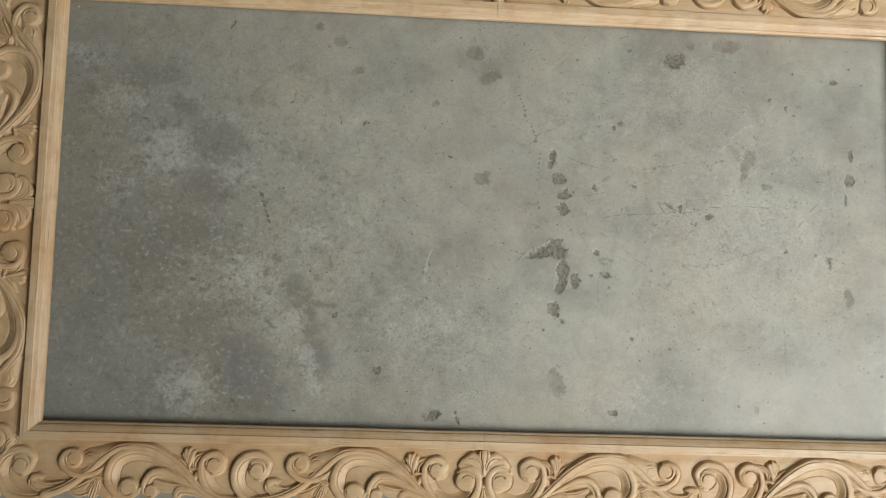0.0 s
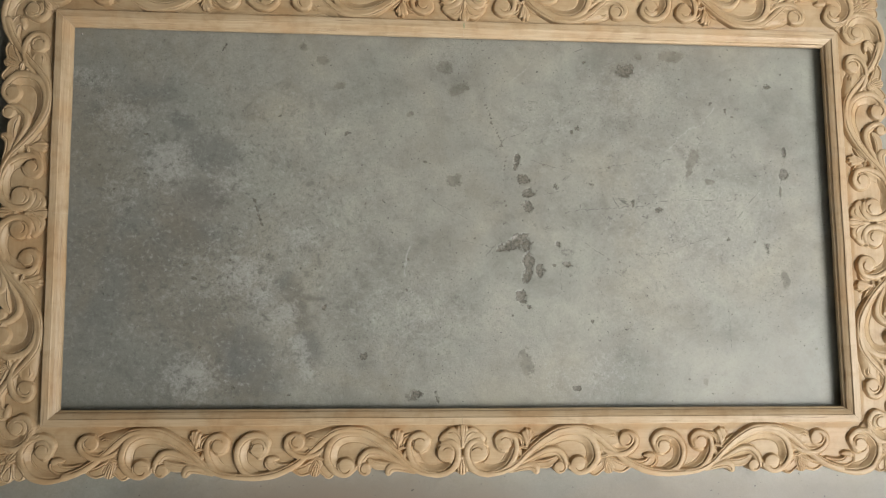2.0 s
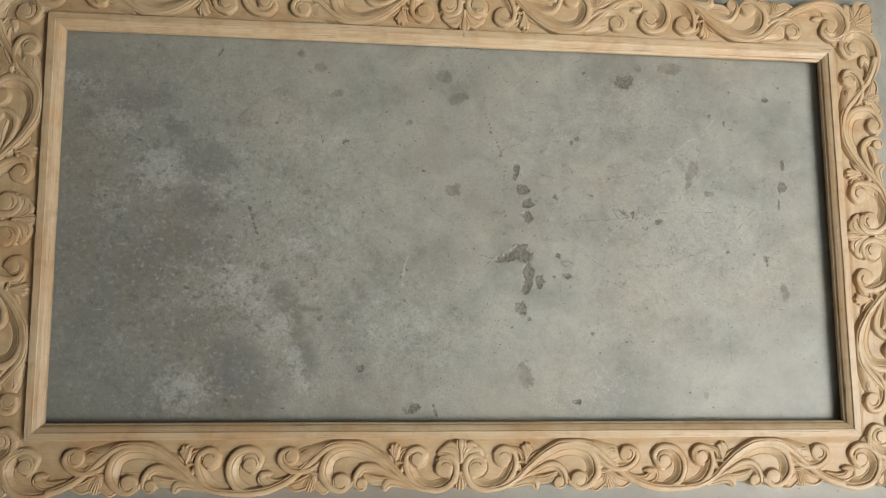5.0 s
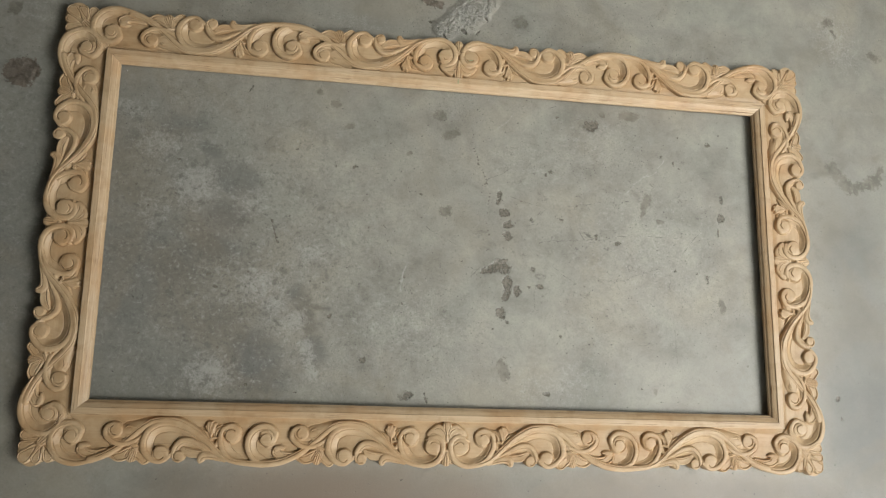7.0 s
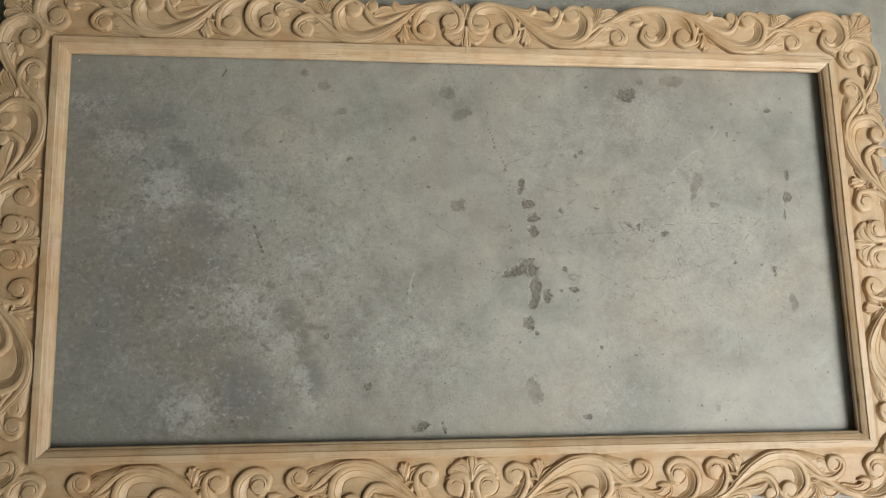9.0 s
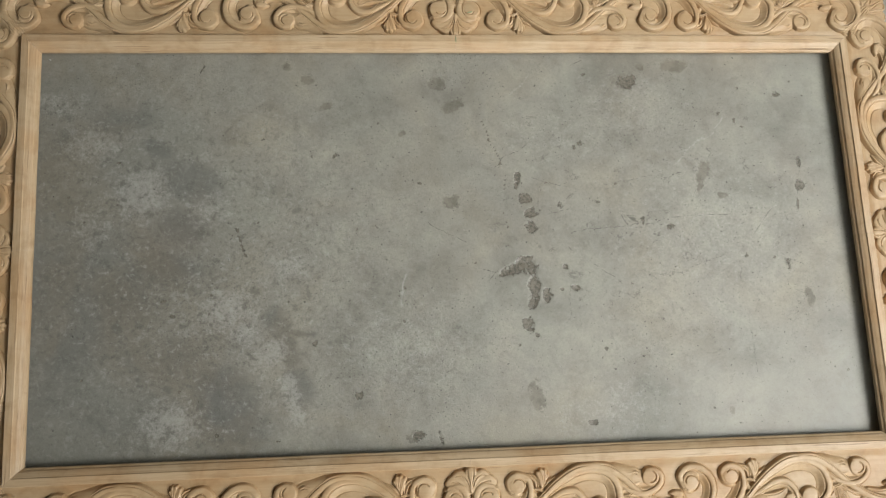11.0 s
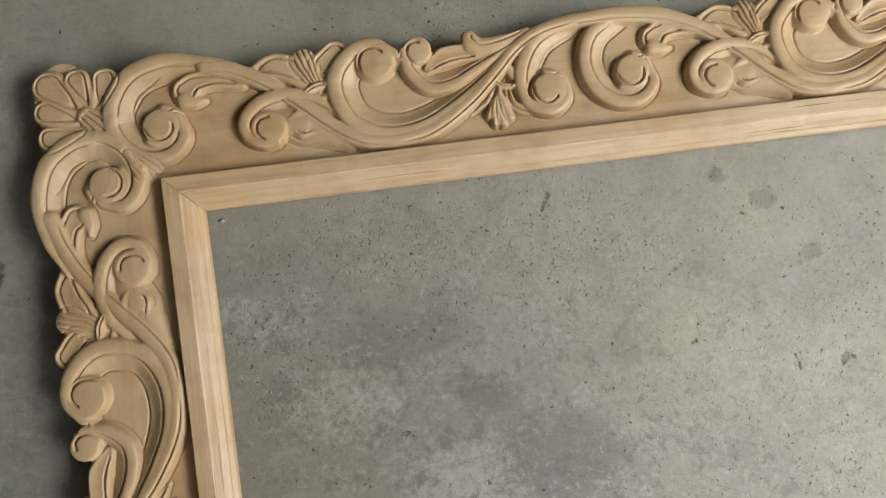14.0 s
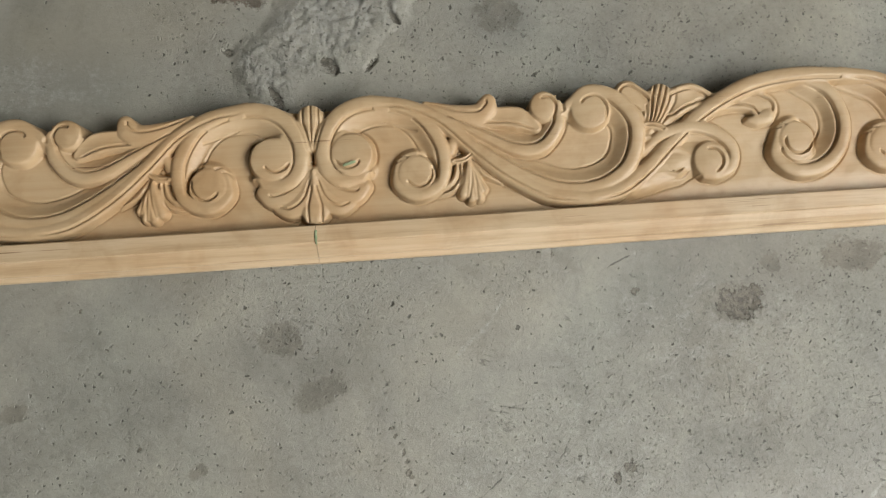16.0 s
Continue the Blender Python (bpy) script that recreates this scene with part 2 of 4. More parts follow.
WOOD_X = wood("raw_wood_long", "x", (0.515, 0.388, 0.238), (0.457, 0.335, 0.194), 0.92)
WOOD_Y = wood("raw_wood_short", "y", (0.515, 0.388, 0.238), (0.457, 0.335, 0.194), 0.92)
STRIP_X = wood("moulding_wood_long", "x", (0.56, 0.44, 0.29), (0.485, 0.362, 0.22), 0.79)
STRIP_Y = wood("moulding_wood_short", "y", (0.56, 0.44, 0.29), (0.485, 0.362, 0.22), 0.79)
CONCRETE = concrete()
WALL = plaster("wall_plaster", (0.62, 0.58, 0.52))
CEILING = plaster("ceiling_plaster", (0.7, 0.68, 0.64))
MORTAR = mortar("dried_mortar", (0.2, 0.195, 0.178), (0.4, 0.39, 0.36))
GREEN = mortar("green_crayon", (0.2, 0.31, 0.16), (0.36, 0.4, 0.24))


def part(name, bm, mat, parent=None, label="", smooth=True):
    """Links a bmesh as one mesh object under a thing or a part."""
    me = bpy.data.meshes.new(name)
    bm.to_mesh(me)
    bm.free()
    me.materials.append(mat)
    if smooth:
        me.shade_smooth()
    ob = new(name, me)
    ob.parent = parent
    return tagged(ob, label)


def box(bm, x0, x1, y0, y1, z0, z1):
    m = Matrix.LocRotScale(((x0 + x1) / 2, (y0 + y1) / 2, (z0 + z1) / 2), None, (x1 - x0, y1 - y0, z1 - z0))
    bmesh.ops.create_cube(bm, size=1.0, matrix=m)


def smoothstep(a, b, x):
    q = np.clip((x - a) / (b - a), 0.0, 1.0)
    return q * q * (3.0 - 2.0 * q)


def value_noise(x, y, cell, seed):
    """Smooth noise from 0 to 1 over arrays of places, in cells of that size."""
    table = np.random.RandomState(seed).rand(256, 256)
    u, v = x / cell, y / cell
    i, j = np.floor(u).astype(int), np.floor(v).astype(int)
    fu, fv = smoothstep(0, 1, u - i), smoothstep(0, 1, v - j)
    a, b = table[i % 256, j % 256], table[(i + 1) % 256, j % 256]
    c, d = table[i % 256, (j + 1) % 256], table[(i + 1) % 256, (j + 1) % 256]
    return (a * (1 - fu) + b * fu) * (1 - fv) + (c * (1 - fu) + d * fu) * fv


def clouds(x, y, cell, seed, octaves=4):
    total, weight, size = 0.0, 0.0, 1.0
    for k in range(octaves):
        total = total + size * value_noise(x, y, cell / 2 ** k, seed + k)
        weight, size = weight + size, size * 0.55
    return total / weight


# ---- the room, plain and out of sight ----
X0, X1, Y0, Y1, HIGH = -3.5, 2.4, -3.0, 3.5, 3.3


def wall(name, boxes):
    bm = bmesh.new()
    for b in boxes:
        box(bm, *b)
    return tagged(part(name, bm, WALL, None, "plain pale plastered workshop wall", False), category="wall", kind="structure")


wall("wall_north", [(X0 - 0.15, X1 + 0.15, Y1, Y1 + 0.15, 0.0, HIGH)])
wall("wall_west", [(X0 - 0.15, X0, Y0, Y1, 0.0, HIGH)])
wall("wall_south", [(X0 - 0.15, -0.4, Y0 - 0.15, Y0, 0.0, HIGH), (1.8, X1 + 0.15, Y0 - 0.15, Y0, 0.0, HIGH), (-0.4, 1.8, Y0 - 0.15, Y0, 2.45, HIGH)])
wall("wall_east", [(X1, X1 + 0.15, Y0, -2.1, 0.0, HIGH), (X1, X1 + 0.15, 0.9, Y1, 0.0, HIGH), (X1, X1 + 0.15, -2.1, 0.9, 0.0, 1.2), (X1, X1 + 0.15, -2.1, 0.9, 3.0, HIGH)])
bm = bmesh.new()
box(bm, X0 - 0.15, X1 + 0.15, Y0 - 0.15, Y1 + 0.15, HIGH, HIGH + 0.15)
tagged(part("ceiling", bm, CEILING, None, "plain pale plastered ceiling", False), category="ceiling", kind="structure")

# ---- the concrete floor ----
def steps(a, b, fine, low, high, coarse):
    """Places along one side of the floor, close together between low and high."""
    inner = np.arange(low, high + fine / 2, fine)
    return np.concatenate([np.linspace(a, low, coarse)[:-1], inner, np.linspace(inner[-1], b, coarse)[1:]])


class Slab:
    """The floor's sheet: its relief and the fields of its stains."""

    def __init__(self):
        self.xs, self.ys = steps(X0 - 0.15, X1 + 0.15, 0.003, -1.22, 1.12, 24), steps(Y0 - 0.15, Y1 + 0.15, 0.003, -0.54, 0.72, 24)
        more = np.arange(-0.1395, 0.14, 0.003)
        self.xs = np.unique(np.concatenate([self.xs, more[(more > -0.13) & (more < 0.13)]]).round(5))
        self.ys = np.unique(np.concatenate([self.ys, np.arange(0.4815, 0.68, 0.003)]).round(5))
        self.x, self.y = np.meshgrid(self.xs, self.ys)
        self.wx = self.x + 0.012 * (clouds(self.x, self.y, 0.03, 5, 3) - 0.5)
        self.wy = self.y + 0.012 * (clouds(self.x, self.y, 0.03, 15, 3) - 0.5)
        self.z = 0.0012 * (clouds(self.x, self.y, 0.25, 31, 3) - 0.5)
        self.seam = np.full_like(self.x, 60.0)
        self.fields = {name: np.zeros_like(self.x) for name in ("dull_and_shade", "pale", "stain", "chip", "rust", "blush", "rough", "worn", "pitted", "cracked")}

    def spot(self, field, x, y, rx, ry, turn=0.0, amount=1.0, deep=0.0, soft=1.0):
        """An oval mark in millimetres; its field falls from amount at the middle to nothing at twice its size."""
        c, s = math.cos(radians(turn)), math.sin(radians(turn))
        dx, dy = self.wx * 1000 - x, self.wy * 1000 - y
        d = np.hypot((c * dx + s * dy) / rx, (-s * dx + c * dy) / ry)
        f = amount * smoothstep(1.0 + soft, max(0.0, 1.0 - soft), d)
        self.fields[field] = np.maximum(self.fields[field], f)
        if deep:
            self.z -= deep * 0.001 * smoothstep(1.15, 0.75, d)

    def line(self, field, x0, y0, x1, y1, wide, amount=1.0, wander=6.0, deep=0.0, seed=1):
        """A scratch, crack or streak from one place to another."""
        dx, dy = x1 - x0, y1 - y0
        length = math.hypot(dx, dy)
        px, py = self.x * 1000 - x0, self.y * 1000 - y0
        along = (px * dx + py * dy) / length
        off = (px * dy - py * dx) / length + wander * 2 * (clouds(self.x, self.y, 0.035, 40 + seed, 3) - 0.5)
        f = amount * smoothstep(2.0 * wide, 0.3 * wide, np.abs(off)) * smoothstep(-wide, wide, along) * smoothstep(length + wide, length - wide, along)
        self.fields[field] = np.maximum(self.fields[field], f)
        if deep:
            self.z -= deep * 0.001 * smoothstep(1.2 * wide, 0.2 * wide, np.abs(off)) * (f > 0)


    def crack(self, x0, y0, x1, y1, wander=10.0, seed=1):
        """A hairline crack, kept as the distance from it in millimetres."""
        dx, dy = x1 - x0, y1 - y0
        length = math.hypot(dx, dy)
        px, py = self.x * 1000 - x0, self.y * 1000 - y0
        along = (px * dx + py * dy) / length
        off = (px * dy - py * dx) / length + wander * 2 * (clouds(self.x, self.y, 0.04, 140 + seed, 4) - 0.5)
        past = np.maximum(np.maximum(-along, along - length), 0.0)
        off = off + np.sign(off) * 3.0 * past
        self.seam = np.where(np.abs(off) < np.abs(self.seam), off, self.seam)


slab = Slab()
# broad dull areas of the trowelled skin; the widest paint shade west, south and east
for args in ((-770, -40, 330, 460, 8, 0.74), (-616, 257, 75, 40, 10, 0.75), (-548, 204, 38, 22, -25, 0.85), (-490, 140, 62, 42, -30, 0.95), (-719, 227, 34, 30, 0, 0.75), (-422, 227, 26, 24, 0, 0.6), (-690, 330, 90, 40, 0, 0.55),
             (-533, -20, 75, 34, -5, 1.0), (-541, -177, 120, 62, 0, 0.8), (-640, -200, 90, 110, 0, 0.55), (-420, -280, 78, 62, -20, 1.0), (-430, -235, 52, 46, -30, 1.15), (-505, 60, 60, 34, -20, 0.9), (-600, -60, 90, 60, 0, 0.8), (-700, 20, 50, 60, 0, 0.55), (-40, 160, 60, 40, 0, 0.3), (60, 60, 50, 40, 0, 0.25),
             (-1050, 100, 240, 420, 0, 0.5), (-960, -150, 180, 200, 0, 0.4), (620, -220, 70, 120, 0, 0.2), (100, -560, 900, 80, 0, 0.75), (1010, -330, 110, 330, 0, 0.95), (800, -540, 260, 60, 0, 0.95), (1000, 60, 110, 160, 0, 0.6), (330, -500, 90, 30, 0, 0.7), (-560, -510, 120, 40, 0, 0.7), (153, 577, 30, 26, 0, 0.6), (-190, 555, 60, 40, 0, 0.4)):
    slab.spot("dull_and_shade", *args, soft=0.75)
for x0, y0, x1, y1, wide, amount in ((-352, -92, -318, -149, 17, 0.85), (-320, -143, -300, -200, 15, 0.85), (-302, -193, -278, -262, 17, 0.7), (-318, -138, -262, -137, 5, 0.8)):
    slab.line("dull_and_shade", x0, y0, x1, y1, wide, amount, 8)
slab.fields["dull_and_shade"] *= 0.6 + 0.8 * clouds(slab.x, slab.y, 0.1, 60, 5)
for args in ((-520, -30, 330, 330, 0, 1.0), (-420, -140, 150, 120, 0, 1.0), (-440, -270, 170, 70, 0, 1.0), (-150, -170, 200, 120, 0, 0.5), (350, 60, 300, 260, 0, 0.3), (-640, 220, 160, 130, 0, 0.8), (-960, 100, 240, 420, 0, 0.62)):
    slab.spot("worn", *args, soft=0.95)
for args in ((-575, 121, 52, 50, 20, 1.0), (-664, 208, 55, 36, 0, 0.75), (-732, 284, 40, 22, 0, 0.7), (-448, 88, 40, 30, 30, 0.7), (-421, -95, 60, 34, 20, 1.0), (-347, -175, 36, 26, 30, 1.0), (-389, -135, 30, 22, 0, 0.9), (-512, -292, 60, 42, 0, 0.95),
             (-312, -20, 36, 22, 30, 0.85), (-110, -165, 120, 70, 0, 0.5), (-658, 60, 40, 50, 0, 0.6), (240, -290, 120, 60, 10, 0.5), (330, 300, 110, 60, 0, 0.4), (480, 40, 160, 120, 0, 0.4), (170, 220, 90, 60, 0, 0.4), (1000, 620, 60, 90, 30, 0.7), (-1040, 230, 60, 90, 20, 0.55), (-930, 500, 60, 40, 0, 0.5), (-240, 540, 80, 30, 0, 0.5)):
    slab.spot("pale", *args, soft=0.85)
slab.line("pale", -316, -205, -294, -300, 13, 1.0, 8)
slab.line("pale", 146, 345, 104, 303, 1.8, 0.75, 6)
# where pin holes and fine cracks are many
for args in ((-10, 360, 80, 42, 0, 1.0), (-64, 362, 50, 28, 0, 0.7), (416, 345, 60, 50, 0, 1.0), (324, 262, 150, 70, 0, 0.85), (387, 306, 90, 60, 0, 0.85), (139, 241, 40, 30, 0, 0.6), (151, 357, 34, 26, 0, 0.6), (241, 205, 60, 30, 0, 0.6), (-30, 200, 260, 190, 0, 0.34),
             (114, 565, 90, 45, 0, 0.8), (330, 560, 300, 100, 0, 0.95), (-420, -110, 120, 80, 0, 0.45), (-250, -30, 150, 120, 0, 0.35), (-80, -190, 170, 110, 0, 0.75), (330, -190, 60, 120, 0, 0.5), (640, -80, 40, 60, 0, 0.6), (-470, 560, 160, 60, 0, 0.8), (-640, 340, 100, 40, 0, 0.4), (-480, 320, 120, 60, 0, 0.34), (-710, 260, 40, 70, 0, 0.3), (-60, 560, 70, 60, 0, 0.6), (500, 60, 260, 260, 0, 0.28)):
    slab.spot("pitted", *args, soft=0.9)
for args in ((380, 90, 300, 220, 0, 1.0), (150, 250, 160, 130, 0, 0.7), (40, -60, 140, 120, 0, 0.6), (560, -150, 150, 120, 0, 0.5)):
    slab.spot("cracked", *args, soft=0.8)
slab.fields["pitted"] = np.minimum(slab.fields["pitted"] * 1.35, 1.1)
# soft round stains
for args in ((-37, 326, 15, 13), (-9, 284, 20, 12, 35), (330, 333, 22, 17), (363, 360, 8, 8), (478, 157, 12, 5, 10), (463, 126, 6, 16, -20), (505, 105, 10, 6, 0), (658, -93, 8, 18, 0), (486, -300, 5, 9, 10), (-246, 284, 10, 8), (-14, 96, 15, 12), (-96, -322, 13, 10, 30), (-103, 229, 9, 6),
             (127, -262, 13, 26, 5), (470, 150, 10, 26, -25), (-320, 361, 9, 7), (-1000, 500, 14, 16), (-278, 332, 12, 8), (430, 365, 22, 14), (155, 584, 18, 15, 0, 0.8)):
    slab.spot("stain", *args, soft=0.6)
for x0, y0, x1, y1, wide in ((960, 285, 990, 240, 13), (985, 245, 1022, 220, 15), (1015, 220, 1062, 228, 13), (1060, 228, 1098, 258, 15), (1092, 250, 1106, 285, 9), (972, 678, 982, 655, 13), (986, 650, 1000, 625, 5), (1090, 592, 1120, 580, 9)):
    slab.line("stain", x0, y0, x1, y1, wide, 0.9, 10)
# chips and spalls
for args in ((109, 139, 7, 15, 0), (124, 103, 13, 10, 0), (134, 75, 15, 9, 10), (132, 47, 10, 10, 0), (117, -17, 20, 10, 5), (100, -28, 24, 12, 10), (78, -36, 11, 8, 30), (128, -32, 13, 12, 0), (134, -66, 12, 22, 6), (127, -94, 9, 12, 10),
             (158, -79, 9, 13, 0), (120, -131, 12, 14, 0), (136, -152, 5, 4, 0), (194, -29, 6, 6, 0), (212, -69, 9, 6, 0), (662, 121, 9, 10, 20), (664, 171, 5, 8, 0), (656, 85, 2, 14, 0), (334, 334, 19, 13, 10),
             (-88, -321, 12, 9, 20), (-265, -152, 5, 5, 0), (945, -301, 4, 7, -20), (952, -348, 3, 5, 0), (226, -311, 8, 6, 0), (-188, -248, 6, 8, 0)):
    slab.spot("chip", *args, 0.95, 1.0, 0.6)
for args in ((625, -30, 5, 12, 0), (542, -14, 5, 6, 0), (400, 47, 6, 7, 0), (347, 57, 3, 8, 0), (512, 268, 4, 5, 0), (544, 252, 3, 6, 0), (634, 304, 7, 5, 0), (241, 207, 8, 5, 0), (225, 202, 3, 8, 0), (262, 96, 5, 3, 0), (190, 91, 9, 4, 20),
             (-532, -76, 6, 3, 0), (-273, 188, 3, 7, 0), (-228, 186, 6, 4, 0), (250, 345, 6, 4, 0), (-47, -326, 3, 9, 20), (260, -180, 3, 6, 0), (183, 380, 5, 4, 0), (-103, -60, 4, 4, 0)):
    slab.spot("chip", *args, 0.78, 0.6, 0.8)
# brown patches where the skin has come away
slab.spot("rust", -968, 351, 37, 35, 20, 1.1, 1.6, 0.35)
slab.spot("rust", -990, 352, 18, 20, 0, 1.0, 1.0, 0.4)
slab.line("rust", -92, 621, -36, 604, 8, 1.0, 3, 0.8)
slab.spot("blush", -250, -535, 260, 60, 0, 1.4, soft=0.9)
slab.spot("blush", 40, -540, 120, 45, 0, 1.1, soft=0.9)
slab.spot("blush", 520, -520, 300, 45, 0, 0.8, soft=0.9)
slab.spot("blush", 420, 375, 110, 40, 0, 0.3, soft=0.9)
slab.spot("blush", -520, 40, 60, 40, 0, 0.35, soft=0.9)
# scratches, cracks and a dotted line of pin holes
slab.line("chip", -408, 56, -389, -2, 1.8, 0.8, 3, 0.4, 1)
slab.line("chip", -462, 374, -480, 343, 1.5, 0.62, 1, 0.2, 2)
slab.line("pale", -100, -34, -113, -95, 1.6, 1.3, 8, 0.0, 3)
slab.line("pale", 420, 160, 520, 260, 1.2, 1.1, 14, 0.0, 12)
for k, args in enumerate(((-7, -23, 66, -36, 5), (48, -54, 70, -30, 4), (203, 33, 345, 53, 8), (345, 53, 515, 68, 9), (277, 125, 432, 151, 9), (492, 190, 445, 100, 8), (391, 160, 395, 122, 4), (348, 67, 351, 44, 3), (136, 143, 206, 120, 7), (668, 181, 653, 80, 5), (164, 73, 205, 82, 5),
                          (201, -68, 199, -119, 6), (535, -154, 542, -232, 7), (291, 206, 308, 171, 5), (226, 366, 247, 377, 4), (560, 30, 610, 90, 8), (420, -40, 500, -10, 10), (240, -20, 300, -60, 8), (-60, 60, 10, 20, 9), (60, 160, 130, 210, 9))):
    slab.crack(*args, seed=3 * k)
for k in range(17):
    q = k / 16
    slab.spot("chip", 44 + 38 * q, 266 - 100 * q ** 0.9 + random.uniform(-2, 2), 1.7, 1.9, 0, 0.95, 0.6, 0.5)
for k in range(15):
    slab.spot("chip", 84 + random.uniform(-2, 2), 150 - 9.6 * k, 1.5, 1.8, 0, 0.9, 0.5, 0.5)
# scattered small pits
for k in range(70):
    x, y, r = random.uniform(-740, 740), random.uniform(-340, 375), random.uniform(1.3, 2.8)
    slab.spot("chip", x, y, r, r * random.uniform(0.8, 1.6), random.uniform(0, 180), 0.9, 0.5, 0.5)
# rough spalled concrete beyond the top rail
c, s = math.cos(radians(40)), math.sin(radians(40))
px, py = slab.wx - 0.03, slab.wy - 0.597
rough = smoothstep(1.3, 0.75, np.hypot((c * px + s * py) / 0.075, (c * py - s * px) / 0.036))
rough = np.maximum(rough, smoothstep(1.4, 0.6, np.hypot((slab.wx + 0.034) / 0.024, (slab.wy - 0.545) / 0.028)))
lumps = np.abs(clouds(slab.x, slab.y, 0.02, 70, 4) - 0.5)
slab.z += rough * (0.002 - 0.002 * smoothstep(0.1, 0.0, lumps) + 0.0035 * (clouds(slab.x, slab.y, 0.0065, 75, 3) - 0.5) + 0.003 * (clouds(slab.x, slab.y, 0.05, 80, 2) - 0.4))
slab.fields["rough"] = np.maximum(rough, 0.55 * slab.fields["rust"])
slab.z += 0.0025 * smoothstep(0.3, 0.8, slab.fields["rust"]) * (np.abs(clouds(slab.x + 0.5 * slab.y, slab.y, 0.022, 85, 3) - 0.5) * 4 - 0.4)
slab.fields["pale"] = np.maximum(slab.fields["pale"], rough * 0.75)
slab.fields["pitted"] = np.maximum(slab.fields["pitted"], rough * 1.2)
slab.spot("chip", 14, 544, 6, 8, 60, 0.72, 3.0, 0.6)
slab.spot("chip", 47, 546, 8, 3, 30, 0.72, 3.0, 0.4)
slab.spot("chip", 66, 585, 3, 7, 30, 0.72, 3.0, 0.4)
slab.spot("chip", -28, 520, 4, 12, 30, 0.8, 2.0, 0.5)
slab.spot("chip", -66, 562, 5, 4, 0, 0.8, 2.0, 0.5)
# thin dried splashes beside the frame
for x, y, rx, ry, turn, up in ((-1136, 52, 14, 9, 50, 2.5), (-1042, 8, 8, 6, 0, 2.0), (-1034, 232, 5, 4, 30, 1.0), (-1010, -60, 10, 8, 0, 0.8)):
    slab.spot("pale", x, y, rx, ry, turn, 0.9, -up, 0.5)
rows, cols = slab.x.shape
verts = np.column_stack([slab.x.ravel(), slab.y.ravel(), slab.z.ravel()])
corner = (np.arange(rows - 1)[:, None] * cols + np.arange(cols - 1)[None, :]).ravel()
quads = np.column_stack([corner, corner + 1, corner + cols + 1, corner + cols])


def grid_mesh(name, verts, quads, mat):
    """A mesh of quads from arrays."""
    me = bpy.data.meshes.new(name)
    me.vertices.add(len(verts))
    me.vertices.foreach_set("co", np.asarray(verts, np.float32).ravel())
    me.loops.add(len(quads) * 4)
    me.loops.foreach_set("vertex_index", np.asarray(quads, np.int32).ravel())
    me.polygons.add(len(quads))
    me.polygons.foreach_set("loop_start", np.arange(0, len(quads) * 4, 4, dtype=np.int32))
    me.update(calc_edges=True)
    me.materials.append(mat)
    me.shade_smooth()
    return me


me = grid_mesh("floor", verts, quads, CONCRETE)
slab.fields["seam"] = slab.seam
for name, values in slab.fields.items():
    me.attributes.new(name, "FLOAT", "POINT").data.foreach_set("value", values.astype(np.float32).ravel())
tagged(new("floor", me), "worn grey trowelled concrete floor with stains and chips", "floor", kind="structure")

# ---- the carved frame ----
MID_Y, HALF_X, HALF_Y, GROUND, RIM = 0.0187, 779.0, 394.0, 20.0, 67.0
STEP, SLOPE = 0.75, 2.4


def smooth_line(points, spacing=0.45):
    """A smooth line through points, with the place of each sample between 0 and 1."""
    p = np.array(points, float)
    p = np.vstack([2 * p[0] - p[1], p, 2 * p[-1] - p[-2]])
    out, where = [], []
    for k in range(1, len(p) - 2):
        a, b, c, d = p[k - 1:k + 3]
        n = max(3, int(np.hypot(*(c - b)) / spacing))
        q = np.linspace(0, 1, n, endpoint=k == len(p) - 3)[:, None]
        out.append(0.5 * (2 * b + (c - a) * q + (2 * a - 5 * b + 4 * c - d) * q ** 2 + (3 * b - a - 3 * c + d) * q ** 3))
        where.append((k - 1 + q[:, 0]) / (len(p) - 3))
    return np.vstack(out), np.concatenate(where)


def lean(x, y):
    """The frame lies a little out of square: its corners lean and its long rails rise to the east, and the seams stay in the middle."""
    return x - 0.0178 * y * np.minimum(np.abs(x) / 779.0, 1.0), y + 0.0038 * x


